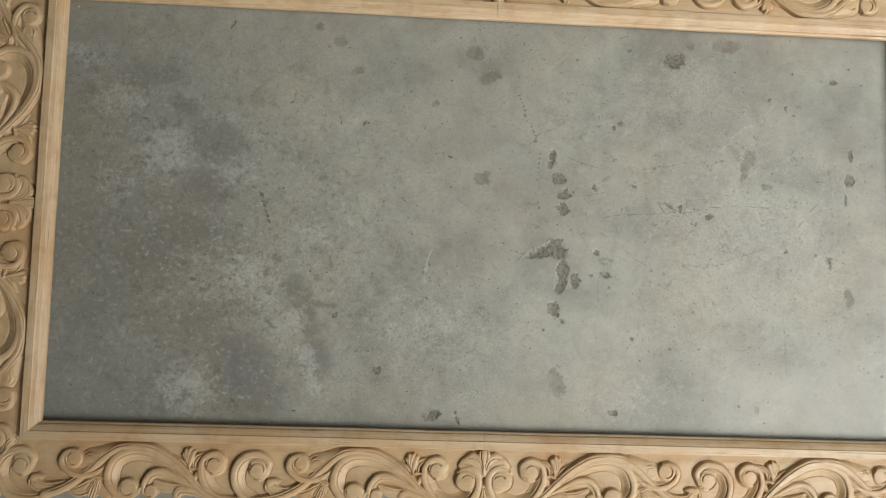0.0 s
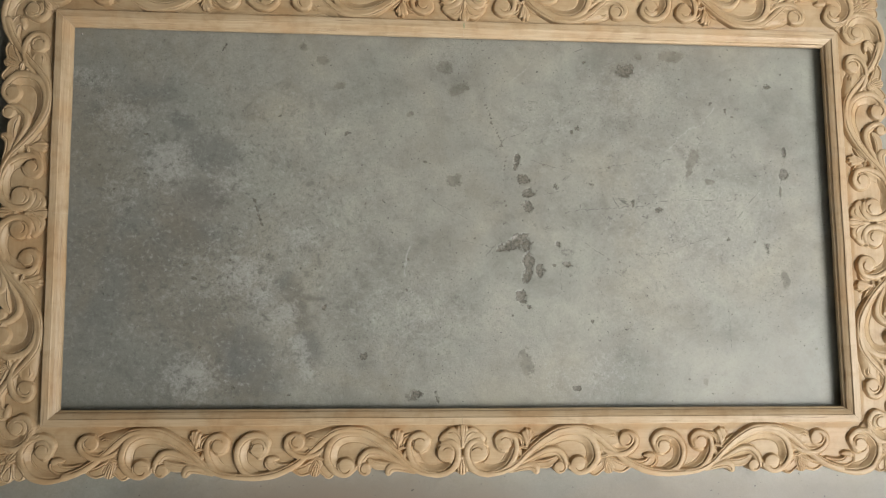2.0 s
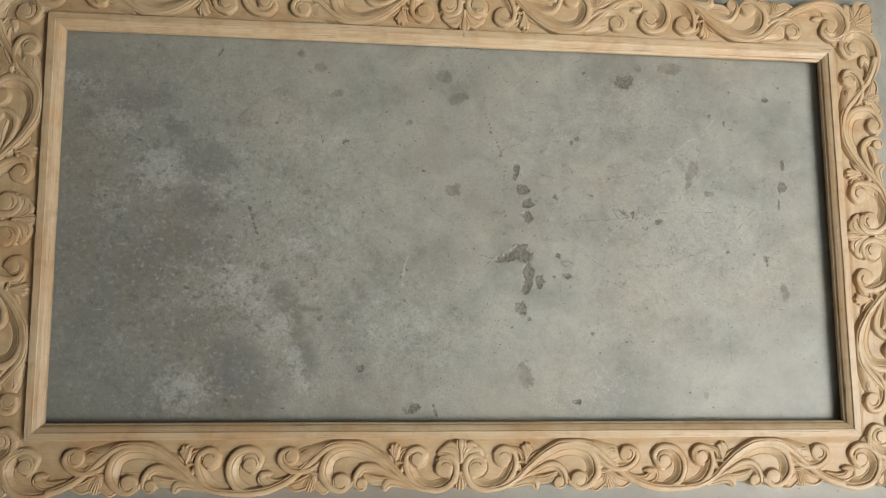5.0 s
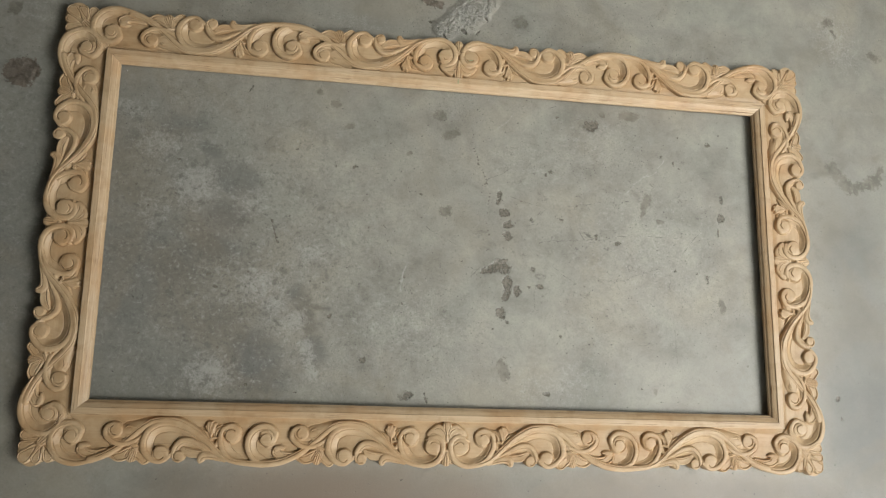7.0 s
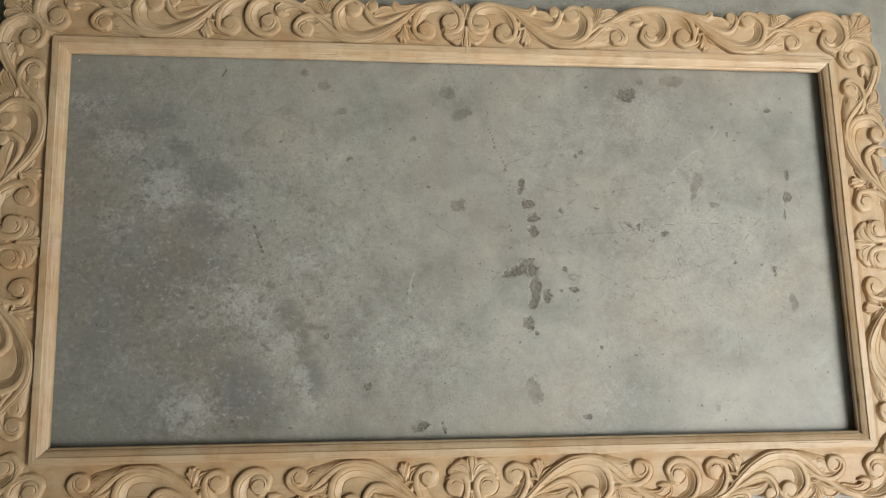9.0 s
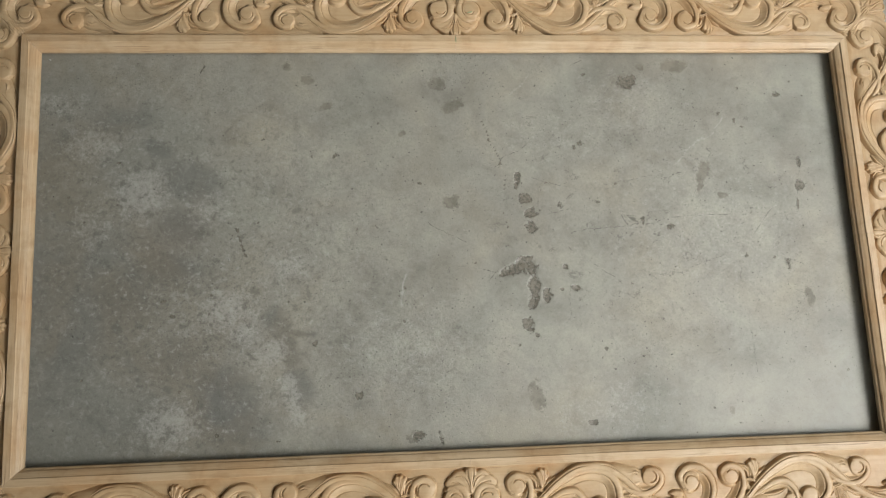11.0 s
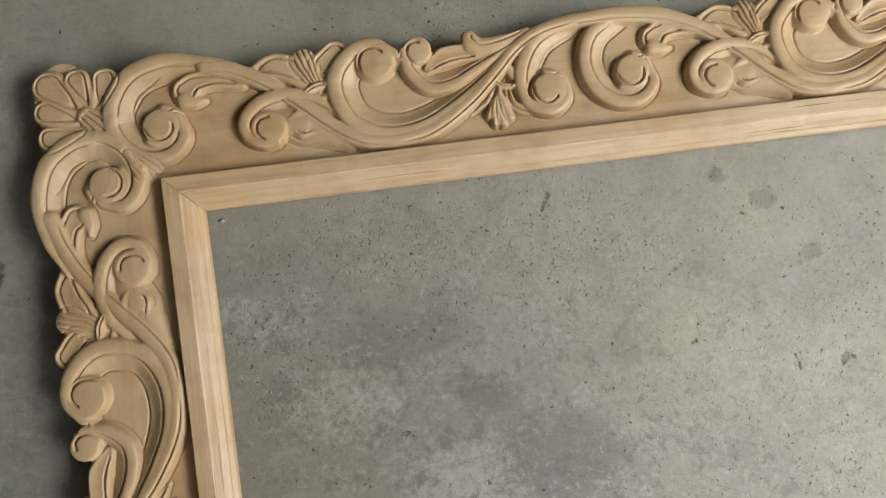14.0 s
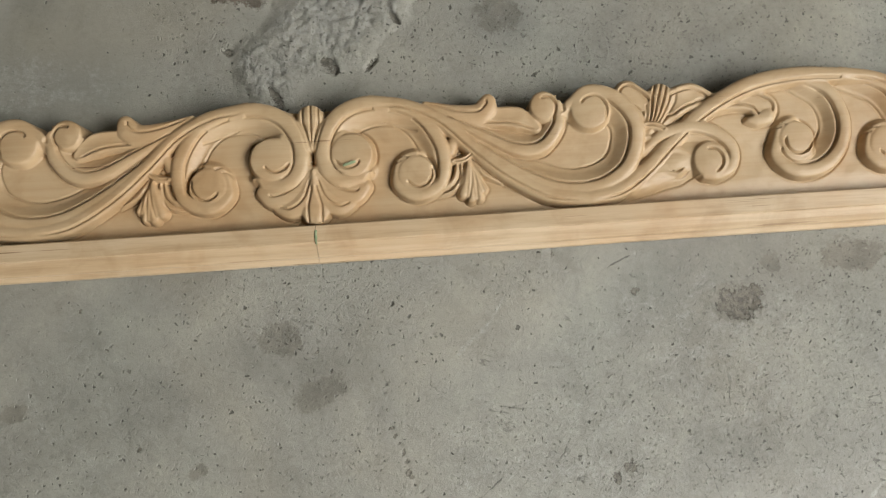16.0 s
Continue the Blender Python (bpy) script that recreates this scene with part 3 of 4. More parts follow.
class Carving:
    """The relief of one quarter of the frame, in millimetres from the frame's middle: heights, outline and which ornament owns each place."""

    def __init__(self):
        self.gx, self.gy = np.arange(-912.0, 0.01, STEP), np.arange(0.0, 525.1, STEP)
        self.x, self.y = np.meshgrid(self.gx, self.gy)
        a, b = -self.x - HALF_X, self.y - HALF_Y
        self.out = np.maximum(a, b)
        self.h = GROUND - 2.5 * smoothstep(16, 0, self.out) + 1.2 * smoothstep(30, 62, self.out)
        self.sd = self.out - RIM
        self.owner = np.zeros(self.x.shape, int)
        self.cuts = np.zeros_like(self.x)
        self.names, self.rails = ["ground"], ["long"]
        self.turn, self.shift, self.rail = np.eye(2), np.zeros(2), "long"

    def on(self, rail, slide=0.0):
        """Which rail the next ornaments lie on, slid along it by so much."""
        self.rail = rail
        if rail == "long":
            self.turn, self.shift = np.eye(2), np.array([slide, HALF_Y])
        elif rail == "side":
            self.turn, self.shift = np.array([[0.0, -1.0], [-1.04, 0.0]]), np.array([-HALF_X, -slide])
        else:
            self.rail, self.turn, self.shift = "long", np.eye(2), np.array([-HALF_X, HALF_Y])
        return self

    def window(self, low, high):
        i0, i1 = np.searchsorted(self.gx, (low[0], high[0]))
        j0, j1 = np.searchsorted(self.gy, (low[1], high[1]))
        return (slice(j0, j1), slice(i0, i1)) if i1 > i0 and j1 > j0 else None

    def raise_to(self, at, inside, z, sd, name, cuts, ring):
        self.names.append(name)
        self.rails.append(self.rail)
        take = inside & (z > self.h[at])
        self.h[at] = np.where(take, z, self.h[at])
        self.cuts[at] = np.where(take, cuts, np.maximum(self.cuts[at], ring))
        self.owner[at] = np.where(take, len(self.names) - 1, self.owner[at])
        self.sd[at] = np.minimum(self.sd[at], sd)

    def ribbon(self, name, points, widths, heights, side, profile, lines, begin=0.02, end=0.9, rim=0.0):
        """A carved band along a line. band: high on its outer side and falling inwards; round: a rounded bar; spoon: a hollowed leaf; dome: a soft swelling. lines: incised lines across its width, which begin and end so far along it. rim: an incised line all round, so far in from the edge."""
        line, where = smooth_line(points)
        line = line @ self.turn.T + self.shift
        s = np.linspace(0, 1, len(widths))
        wide, high = np.interp(where, s, widths), np.interp(where, np.linspace(0, 1, len(heights)), heights)
        at = self.window(line.min(0) - 1.7 * wide.max() - 3, line.max(0) + 1.7 * wide.max() + 3)
        if at is None:
            return
        ahead = np.gradient(line, axis=0)
        ahead /= np.hypot(ahead[:, 0], ahead[:, 1])[:, None] + 1e-9
        right = np.column_stack([ahead[:, 1], -ahead[:, 0]]) * side * np.sign(np.linalg.det(self.turn))
        px, py = self.x[at].ravel(), self.y[at].ravel()
        best, nearest = np.full(px.shape, 1e9), np.zeros(px.shape, int)
        for k in range(0, len(line), 1):
            d = (px - line[k, 0]) ** 2 + (py - line[k, 1]) ** 2 - wide[k] ** 2
            closer = d < best
            best[closer], nearest[closer] = d[closer], k
        w, h, c, r = wide[nearest], high[nearest], line[nearest], right[nearest]
        d = np.hypot(px - c[:, 0], py - c[:, 1])
        across = (px - c[:, 0]) * r[:, 0] + (py - c[:, 1]) * r[:, 1]
        reach = np.where(across < 0, 1.85 * w, w) if profile == "band" else w
        edge = d - reach
        q = np.clip(across / reach, -1, 1)
        e = np.clip(d / reach, 0, 1)
        if profile == "band":
            u = np.clip(across / w, -1.85, 1.0)
            roll = 0.74 + 0.26 * np.sqrt(np.clip(1 - 0.95 * ((u - 0.3) / 0.7) ** 2, 0, 1))
            p = np.where(u > -0.4, roll, 0.1 + 0.68 * smoothstep(-1.9, -0.2, u))
        elif profile == "round":
            p = 0.6 + 0.4 * np.sqrt(1 - 0.96 * e ** 2)
        elif profile == "dome":
            p = (1 - e ** 2) ** 0.8
        else:
            p = (0.72 + 0.28 * q ** 2) * (1 - 0.5 * (np.clip(e - 0.75, 0, 0.25) / 0.25) ** 2)
        z = GROUND + 0.63 * h * p
        middle = smoothstep(begin, begin + 0.1, where[nearest]) * smoothstep(end + 0.09, end, where[nearest])
        slope = np.where(across < 0, 1.3, SLOPE) if profile == "band" else 1.7
        z = GROUND - 1.0 + (z - GROUND + 1.0) * smoothstep(1.0, 0.0, edge / slope)
        shape = self.x[at].shape
        cuts = np.zeros_like(z)
        for q0 in lines:
            cuts = np.maximum(cuts, 2.0 * np.exp(-((across - q0 * w) / 0.75) ** 2) * middle * (edge < -0.5))
        if rim:
            cuts = np.maximum(cuts, 2.2 * np.exp(-((edge + rim) / 0.75) ** 2) * middle)
        # a cut round the ornament: in leaves it parts neighbours too, elsewhere it runs in the ground alone
        ring = (1.0 * np.exp(-((edge - slope) / 0.8) ** 2)).reshape(shape)
        if not name.endswith("_leaf"):
            ring = np.where(self.h[at] < (GROUND + 0.3 * h).reshape(shape), 1.3 * ring, 0.0)
        self.raise_to(at, (edge < slope).reshape(shape), z.reshape(shape), edge.reshape(shape), name, cuts.reshape(shape), ring)

    def fill(self, points, wide):
        """Plain ground that reaches further out under the ornament."""
        line, _ = smooth_line(points, 4.0)
        line = line @ self.turn.T + self.shift
        at = self.window(line.min(0) - wide - 3, line.max(0) + wide + 3)
        if at is not None:
            d = np.min([np.hypot(self.x[at] - x, self.y[at] - y) for x, y in line], axis=0)
            self.sd[at] = np.minimum(self.sd[at], d - wide)

    def knob(self, x, v, r, h, cut, curl):
        """The round eye of a scroll. cut: the angles over which a deep cut parts it from its band; elsewhere it melts into it. curl: the angles between which an incised line winds over it, and its radius at each end."""
        cx, cy = self.turn @ np.array([x, v]) + self.shift
        at = self.window((cx - r - 10, cy - r - 10), (cx + r + 10, cy + r + 10))
        if at is None:
            return
        dx, dy = self.x[at] - cx, self.y[at] - cy
        d = np.hypot(dx, dy)
        back = self.turn.T
        lx, lv = back[0, 0] * dx + back[0, 1] * dy, back[1, 0] * dx + back[1, 1] * dy
        angle = np.degrees(np.arctan2(lv, lx))

        def between(a0, a1):
            q = a0 + (angle - a0) % 360
            return smoothstep(a0, a0 + 45, q) * smoothstep(a1, a1 - 45, q)

        if cut:
            gap = (d >= r - 1) & (d < r + 4)
            self.h[at] = np.where(gap, np.maximum(self.h[at] - 8.0 * between(*cut) * smoothstep(r + 4, r, d), GROUND - 3), self.h[at])
        z = GROUND + 0.63 * h * (0.8 + 0.2 * np.sqrt(np.clip(1 - (d / (1.02 * r)) ** 2, 0, 1)))
        shut = 1 - between(*cut) if cut else np.ones_like(d)
        if cut:
            bed = GROUND - 1.0 + (0.63 * h * 0.8 + 1.0) * smoothstep(8.5, 2.0, d - r) * shut
            self.h[at] = np.where(d < r + 9.0, np.maximum(self.h[at], bed), self.h[at])
        turned = ((angle - curl[0]) % 360) / (curl[1] - curl[0])
        ends = smoothstep(0.0, 0.1, turned) * smoothstep(1.0, 0.85, turned)
        wound = curl[2] + (curl[3] - curl[2]) * np.clip(turned, 0, 1)
        skirt = 3.5 - 2.0 * (1 - shut)
        z = GROUND - 1.0 + (z - GROUND + 1.0) * smoothstep(skirt, -0.06 * r, d - r)
        self.raise_to(at, d < r + skirt, z, d - r, "scroll_eye", 2.8 * np.exp(-((d - r * wound) / 0.85) ** 2) * ends, 0.0)

    def finish(self):
        """Softens the cut edges and roughens the surface by hand."""
        for _ in range(1):
            p = np.pad(self.h, 1, mode="edge")
            self.h = (4 * p[1:-1, 1:-1] + 2 * (p[:-2, 1:-1] + p[2:, 1:-1] + p[1:-1, :-2] + p[1:-1, 2:]) + p[:-2, :-2] + p[2:, 2:] + p[:-2, 2:] + p[2:, :-2]) / 16
        self.h = np.maximum(self.h - self.cuts, GROUND - 6.0)

    def single(self):
        """Gives every owner one connected patch: crumbs go to the ground, larger islands become ornaments of their own."""
        own = self.owner
        seen = np.zeros(own.shape, bool)
        seen[own == 0] = True
        taken = set()
        rows, cols = own.shape
        for j, i in np.argwhere(~seen):
            if seen[j, i]:
                continue
            k, patch, queue = own[j, i], [], [(j, i)]
            seen[j, i] = True
            while queue:
                a, b = queue.pop()
                patch.append((a, b))
                for c, d in ((a + 1, b), (a - 1, b), (a, b + 1), (a, b - 1)):
                    if 0 <= c < rows and 0 <= d < cols and not seen[c, d] and own[c, d] == k:
                        seen[c, d] = True
                        queue.append((c, d))
            at = tuple(np.array(patch).T)
            if len(patch) < 40:
                own[at] = 0
            elif k in taken:
                self.names.append(self.names[k])
                self.rails.append(self.rails[k])
                own[at] = len(self.names) - 1
            taken.add(k)


def join_islands(art):
    """Patches of ground that ornaments cut off from the rail become part of an ornament beside them."""
    keep = (art.owner == 0) & (art.sd < 1.2) & (art.out > 0)
    long_side = (art.y - HALF_Y) > (-art.x - HALF_X)
    rows, cols = keep.shape
    for side in (long_side, ~long_side):
        open_cells, patches = keep & side, []
        seen = ~open_cells
        for j, i in np.argwhere(open_cells):
            if seen[j, i]:
                continue
            patch, beside, queue = [], 0, [(j, i)]
            seen[j, i] = True
            while queue:
                a, b = queue.pop()
                patch.append((a, b))
                for c, d in ((a + 1, b), (a - 1, b), (a, b + 1), (a, b - 1)):
                    if 0 <= c < rows and 0 <= d < cols:
                        beside = beside or (art.owner[c, d] if side[c, d] else 0)
                        if not seen[c, d]:
                            seen[c, d] = True
                            queue.append((c, d))
            patches.append((len(patch), beside, patch))
        patches.sort(key=lambda p: -p[0])
        for size, beside, patch in patches[1:]:
            if beside:
                art.owner[tuple(np.array(patch).T)] = beside


def small_scroll(ribbon, knob, fill):
    """The small C scroll that stands beside each lower fan."""
    ribbon("scroll", [(-431, 91), (-459, 80), (-474, 59), (-477, 40), (-471, 26), (-456, 21), (-445, 28), (-445, 37)], (5, 7, 7.5, 7, 7, 7, 6.5, 6), (11, 13, 13, 12, 12, 12, 11, 10), 1, "band", (-0.4,))
    knob(-457, 35, 14.5, 12.8, (90, 215), (150, 335, 0.9, 0.58))


def large_scroll(ribbon, knob, fill):
    """The large C scroll with its curled leaf."""
    ribbon("scroll", [(-389, 92), (-412, 79), (-421, 58), (-417, 37), (-402, 23), (-382, 21), (-369, 32), (-371, 46)], (5, 7, 7.5, 8, 8, 7.5, 7, 5), (12, 14, 14, 13, 12, 12, 11, 10), 1, "band", (-0.4,))
    knob(-384, 43, 14.5, 12.8, (75, 230), (175, 385, 0.9, 0.62))
    ribbon("leaf", [(-316, 72), (-337, 77), (-353, 76), (-361, 70)], (5, 7, 9.5, 11.5), (9, 11, 12, 12), 1, "spoon", (), 0.02, 2.0, 4.6)
    ribbon("leaf", [(-363, 63), (-355, 61), (-347, 61)], (6, 5, 1.8), (12, 11, 9), 1, "round", ())


def corner_scroll(ribbon, knob, fill):
    """The crest that runs into the large scroll at a corner."""
    ribbon("scroll", [(-318, 80), (-345, 91), (-375, 95), (-402, 87), (-417, 68), (-420, 52)], (2, 6, 8, 8.5, 8, 7), (14, 15.5, 16, 15.5, 14.5, 14), 1, "band", (-0.4,))


def wave_rise(ribbon, knob, fill):
    """The running wave, from a trough up to a crest."""
    ribbon("scroll", [(-590, 8), (-560, 13), (-528, 31), (-501, 54), (-479, 75), (-454, 88), (-425, 93)], (6, 7, 6.5, 6, 5.5, 5.5, 6), (14, 14, 14, 14, 14, 15, 16), 1, "round", (0.4,))


def wave_fall(ribbon, knob, fill, begin=0):
    """The running wave, from a crest down to the next trough."""
    line = [(-440, 91), (-420, 93), (-389, 94), (-357, 90), (-332, 81), (-308, 67), (-285, 48), (-262, 27), (-240, 13), (-216, 8)]
    ribbon("scroll", line[begin:], (4, 6, 7, 7.5, 7, 6.5, 6, 6.5, 7, 6)[begin:], (15, 16, 16, 16, 15, 13, 12, 12.5, 13.5, 14)[begin:], 1, "round", (0.5,))
    fill([(-462, 70), (-400, 74), (-335, 68), (-295, 52)], 19)


def cup(ribbon, knob, fill):
    """The cup of scrolls in the trough of the wave, with its hook."""
    fill([(-205, 64), (-186, 68), (-140, 76), (-100, 82)], 8.5)
    ribbon("scroll", [(-206, 81), (-220, 90), (-238, 84), (-252, 67), (-252, 47), (-242, 29), (-220, 18), (-191, 19), (-159, 34), (-123, 59), (-94, 81)], (6, 6.5, 8, 8.5, 8.5, 8, 8, 7.5, 6.5, 5, 3), (14, 15, 16, 16, 15, 14, 13, 13, 13, 13, 12), 1, "band", (-0.4,))
    knob(-220, 77, 16.0, 15.8, None, (30, 225, 0.5, 0.95))
    fill([(-212, 60), (-200, 71)], 8)
    ribbon("scroll", [(-194, 81), (-192, 66), (-179, 52), (-159, 52), (-132, 65), (-92, 85)], (5, 6.5, 7, 6.5, 5, 1.5), (13, 13, 12, 12, 12, 12), 1, "band", (-0.4,))
    knob(-184, 82, 11.5, 14.5, None, (60, 260, 0.5, 1.0))
    ribbon("leaf", [(-177, 66), (-163, 74), (-146, 76), (-123, 74)], (4, 9, 8, 4), (9, 12, 11, 9), 1, "spoon", (0.5,))
    ribbon("hook", [(-140, 88), (-138, 83), (-131, 79), (-114, 81), (-90, 90)], (6.5, 8.5, 8.5, 6.5, 2), (13, 13, 12, 12, 11), 1, "round", (-0.25,))


def upper_fan(ribbon, knob, fill):
    """The fan of leaves on the outer edge."""
    fill([(-314, 74), (-258, 76)], 12)
    ribbon("fan_leaf", [(-268, 58), (-274, 72), (-279, 84)], (8, 16, 9), (9, 10, 8), 1, "round", ())
    ribbon("fan_leaf", [(-270, 62), (-285, 76), (-302, 83), (-318, 80)], (5, 12, 11, 6), (11, 13, 12, 10), 1, "spoon", (), 0.02, 2.0, 5.0)
    ribbon("fan_leaf", [(-268, 58), (-274, 72), (-278, 84)], (2.5, 7, 10.5), (11, 13, 12.5), 1, "round", (-0.68, -0.25, 0.2, 0.62), 0.02, 2.0)
    ribbon("fan_leaf", [(-266, 62), (-264, 78), (-252, 88)], (4, 10, 11), (11, 12.5, 12.5), 1, "spoon", (), 0.02, 2.0, 4.5)
    ribbon("collar", [(-279, 57), (-271, 61), (-263, 62)], (3.0, 3.4, 3.0), (13, 14, 13), 1, "round", (0.0,))
    ribbon("fan_leaf", [(-272, 49), (-262, 52), (-254, 45)], (4, 5, 3), (9, 11, 10), 1, "dome", ())


def curled_leaf(ribbon, knob, fill):
    """The curled leaf under the wave."""
    ribbon("leaf", [(-306, 38), (-283, 31), (-250, 14)], (13, 17, 8), (8, 10, 10), 1, "dome", ())
    ribbon("scroll", [(-258, 38), (-276, 51), (-298, 56), (-317, 51), (-329, 39), (-328, 27), (-318, 20), (-308, 19)], (3, 6, 7, 7.2, 7.2, 6.5, 5, 3), (9, 12, 14, 14, 13, 12, 11.5, 11), 1, "band", (-0.4,))
    knob(-313, 31, 14.5, 13.3, None, (70, 260, 0.62, 0.7))
    ribbon("leaf", [(-256, 22), (-272, 29), (-286, 29)], (4, 7, 9), (10, 11.5, 11), 1, "spoon", (), 0.02, 2.0, 4.2)
    ribbon("leaf", [(-268, 39), (-284, 42), (-297, 36)], (2, 4, 2.5), (10, 11, 9), 1, "round", ())


def lower_fan(ribbon, knob, fill):
    """The small fan of leaves on the inner edge."""
    ribbon("fan_leaf", [(-121, 44), (-123, 32), (-123, 24)], (4, 9, 9), (6, 6, 5), 1, "dome", ())
    ribbon("fan_leaf", [(-123, 46), (-134, 34), (-147, 24)], (2.2, 4.6, 0.8), (10, 10, 7), 1, "spoon", (0.1,))
    ribbon("fan_leaf", [(-114, 44), (-113, 31), (-107, 23), (-97, 18)], (2.2, 4.2, 4.2, 1.2), (10, 10.5, 10, 7), 1, "spoon", (0.1,))
    for x, v in ((-131, 20), (-127.5, 14), (-121.5, 13), (-115.5, 17)):
        ribbon("fan_leaf", [(-121, 42), ((x - 122) / 2, (v + 40) / 2), (x, v)], (1.2, 2.6, 3.6), (11, 11, 10), 1, "round", ())
    ribbon("collar", [(-126, 49), (-118, 44), (-109, 43)], (2, 2.3, 2), (12, 12, 11), 1, "round", (0.0,))
    ribbon("fan_leaf", [(-123, 53), (-112, 59), (-108, 50)], (3, 4.5, 3), (10, 11, 9), 1, "round", ())


def middle(ribbon, knob, fill):
    """Half of the ornament at the middle of a rail."""
    fill([(-112, 72), (-60, 80), (0, 74)], 14)
    ribbon("scroll", [(-87, 77), (-64, 88), (-42, 90), (-23, 82), (-12, 65), (-12, 47), (-21, 36), (-35, 37)], (4, 6.5, 8, 8.5, 8.5, 8.5, 8, 6), (13, 15, 16, 16, 16, 15, 14, 12), -1, "band", (-0.4,))
    knob(-31, 53, 17.0, 15.2, (60, 240), (-140, -10, 0.42, 0.82))
    ribbon("leaf", [(-3, 43), (-14, 30), (-29, 24), (-38, 28)], (4, 9, 9.5, 6), (12, 11.5, 10.5, 9), -1, "round", (-0.1,), 0.02, 0.7)
    ribbon("leaf", [(-2, 37), (-8, 21), (-18, 14), (-27, 16)], (3, 8, 7.5, 5), (13, 12, 10.5, 8.5), -1, "round", (-0.1,))
    ribbon("leaf", [(0, 42), (0, 25), (0, 11)], (2, 4.5, 10.5), (14.5, 14.5, 13), 1, "round", (-0.5, 0.5), 0.3, 2.0)
    ribbon("fan_leaf", [(0, 60), (0, 74), (0, 84)], (2, 6, 10), (13, 14.5, 14), 1, "round", (-0.6, 0.0, 0.6), 0.12, 2.0)


PERIOD = 377.0
art = Carving()
for rail, first in (("side", 5.0), ("long", -PERIOD - 14.0)):
    starts = [0.0] if rail == "side" else [-PERIOD, 0.0]
    for slide in starts:
        tools = art.on(rail, slide).ribbon, art.knob, art.fill
        upper_fan(*tools)
        wave_fall(*tools, 3 if slide == starts[0] else 0)
        for build in (cup, curled_leaf, lower_fan):
            build(*tools)
        if slide == starts[0]:
            art.on(rail, first)
            corner_scroll(*tools)
        else:
            wave_rise(*tools)
            small_scroll(*tools)
        large_scroll(*tools)
    # the last small scroll and the middle
    art.on(rail, PERIOD if rail == "long" else PERIOD + 12.0)
    wave_rise(*tools)
    small_scroll(*tools)
    art.on(rail, 0.0)
    middle(*tools)
# the shell at the outer corner and the little fan at the mitre
art.on("corner")
art.fill([(-66, 66), (-76, 76)], 20)
art.ribbon("shell_base", [(-50, 52), (-64, 66), (-72, 74)], (12, 26, 22), (8, 8, 7.5), 1, "round", ())
for x0, y0, x, y, wide in ((-44, 66, -36, 87, 10.5), (-60, 47, -83, 43, 11.0), (-51, 67, -58, 89, 10.5), (-61, 56, -85, 65, 10.5), (-60, 65, -81, 86, 13.5)):
    art.ribbon("shell_leaf", [(x0, y0), ((x0 + x) / 2, (y0 + y) / 2), (x, y)], (4, wide * 0.72, wide), (11, 12, 12.5), 1, "spoon", (), 0.02, 2.0, 3.8)
art.ribbon("shell_base", [(-54, 59), (-46, 51), (-31, 34)], (7, 10, 4), (12.5, 12.5, 10), 1, "round", (0.5, 0.0, -0.5), 0.02, 0.8)
for x, y in ((-3, 11), (-6, 8), (-9, 5), (-12, 2)):
    art.ribbon("mitre_leaf", [(-25, 24), (x - 5, y + 4), (x, y)], (1.5, 2.4, 2.2), (7, 6, 4), 1, "round", ())
art.finish()
art.single()
join_islands(art)


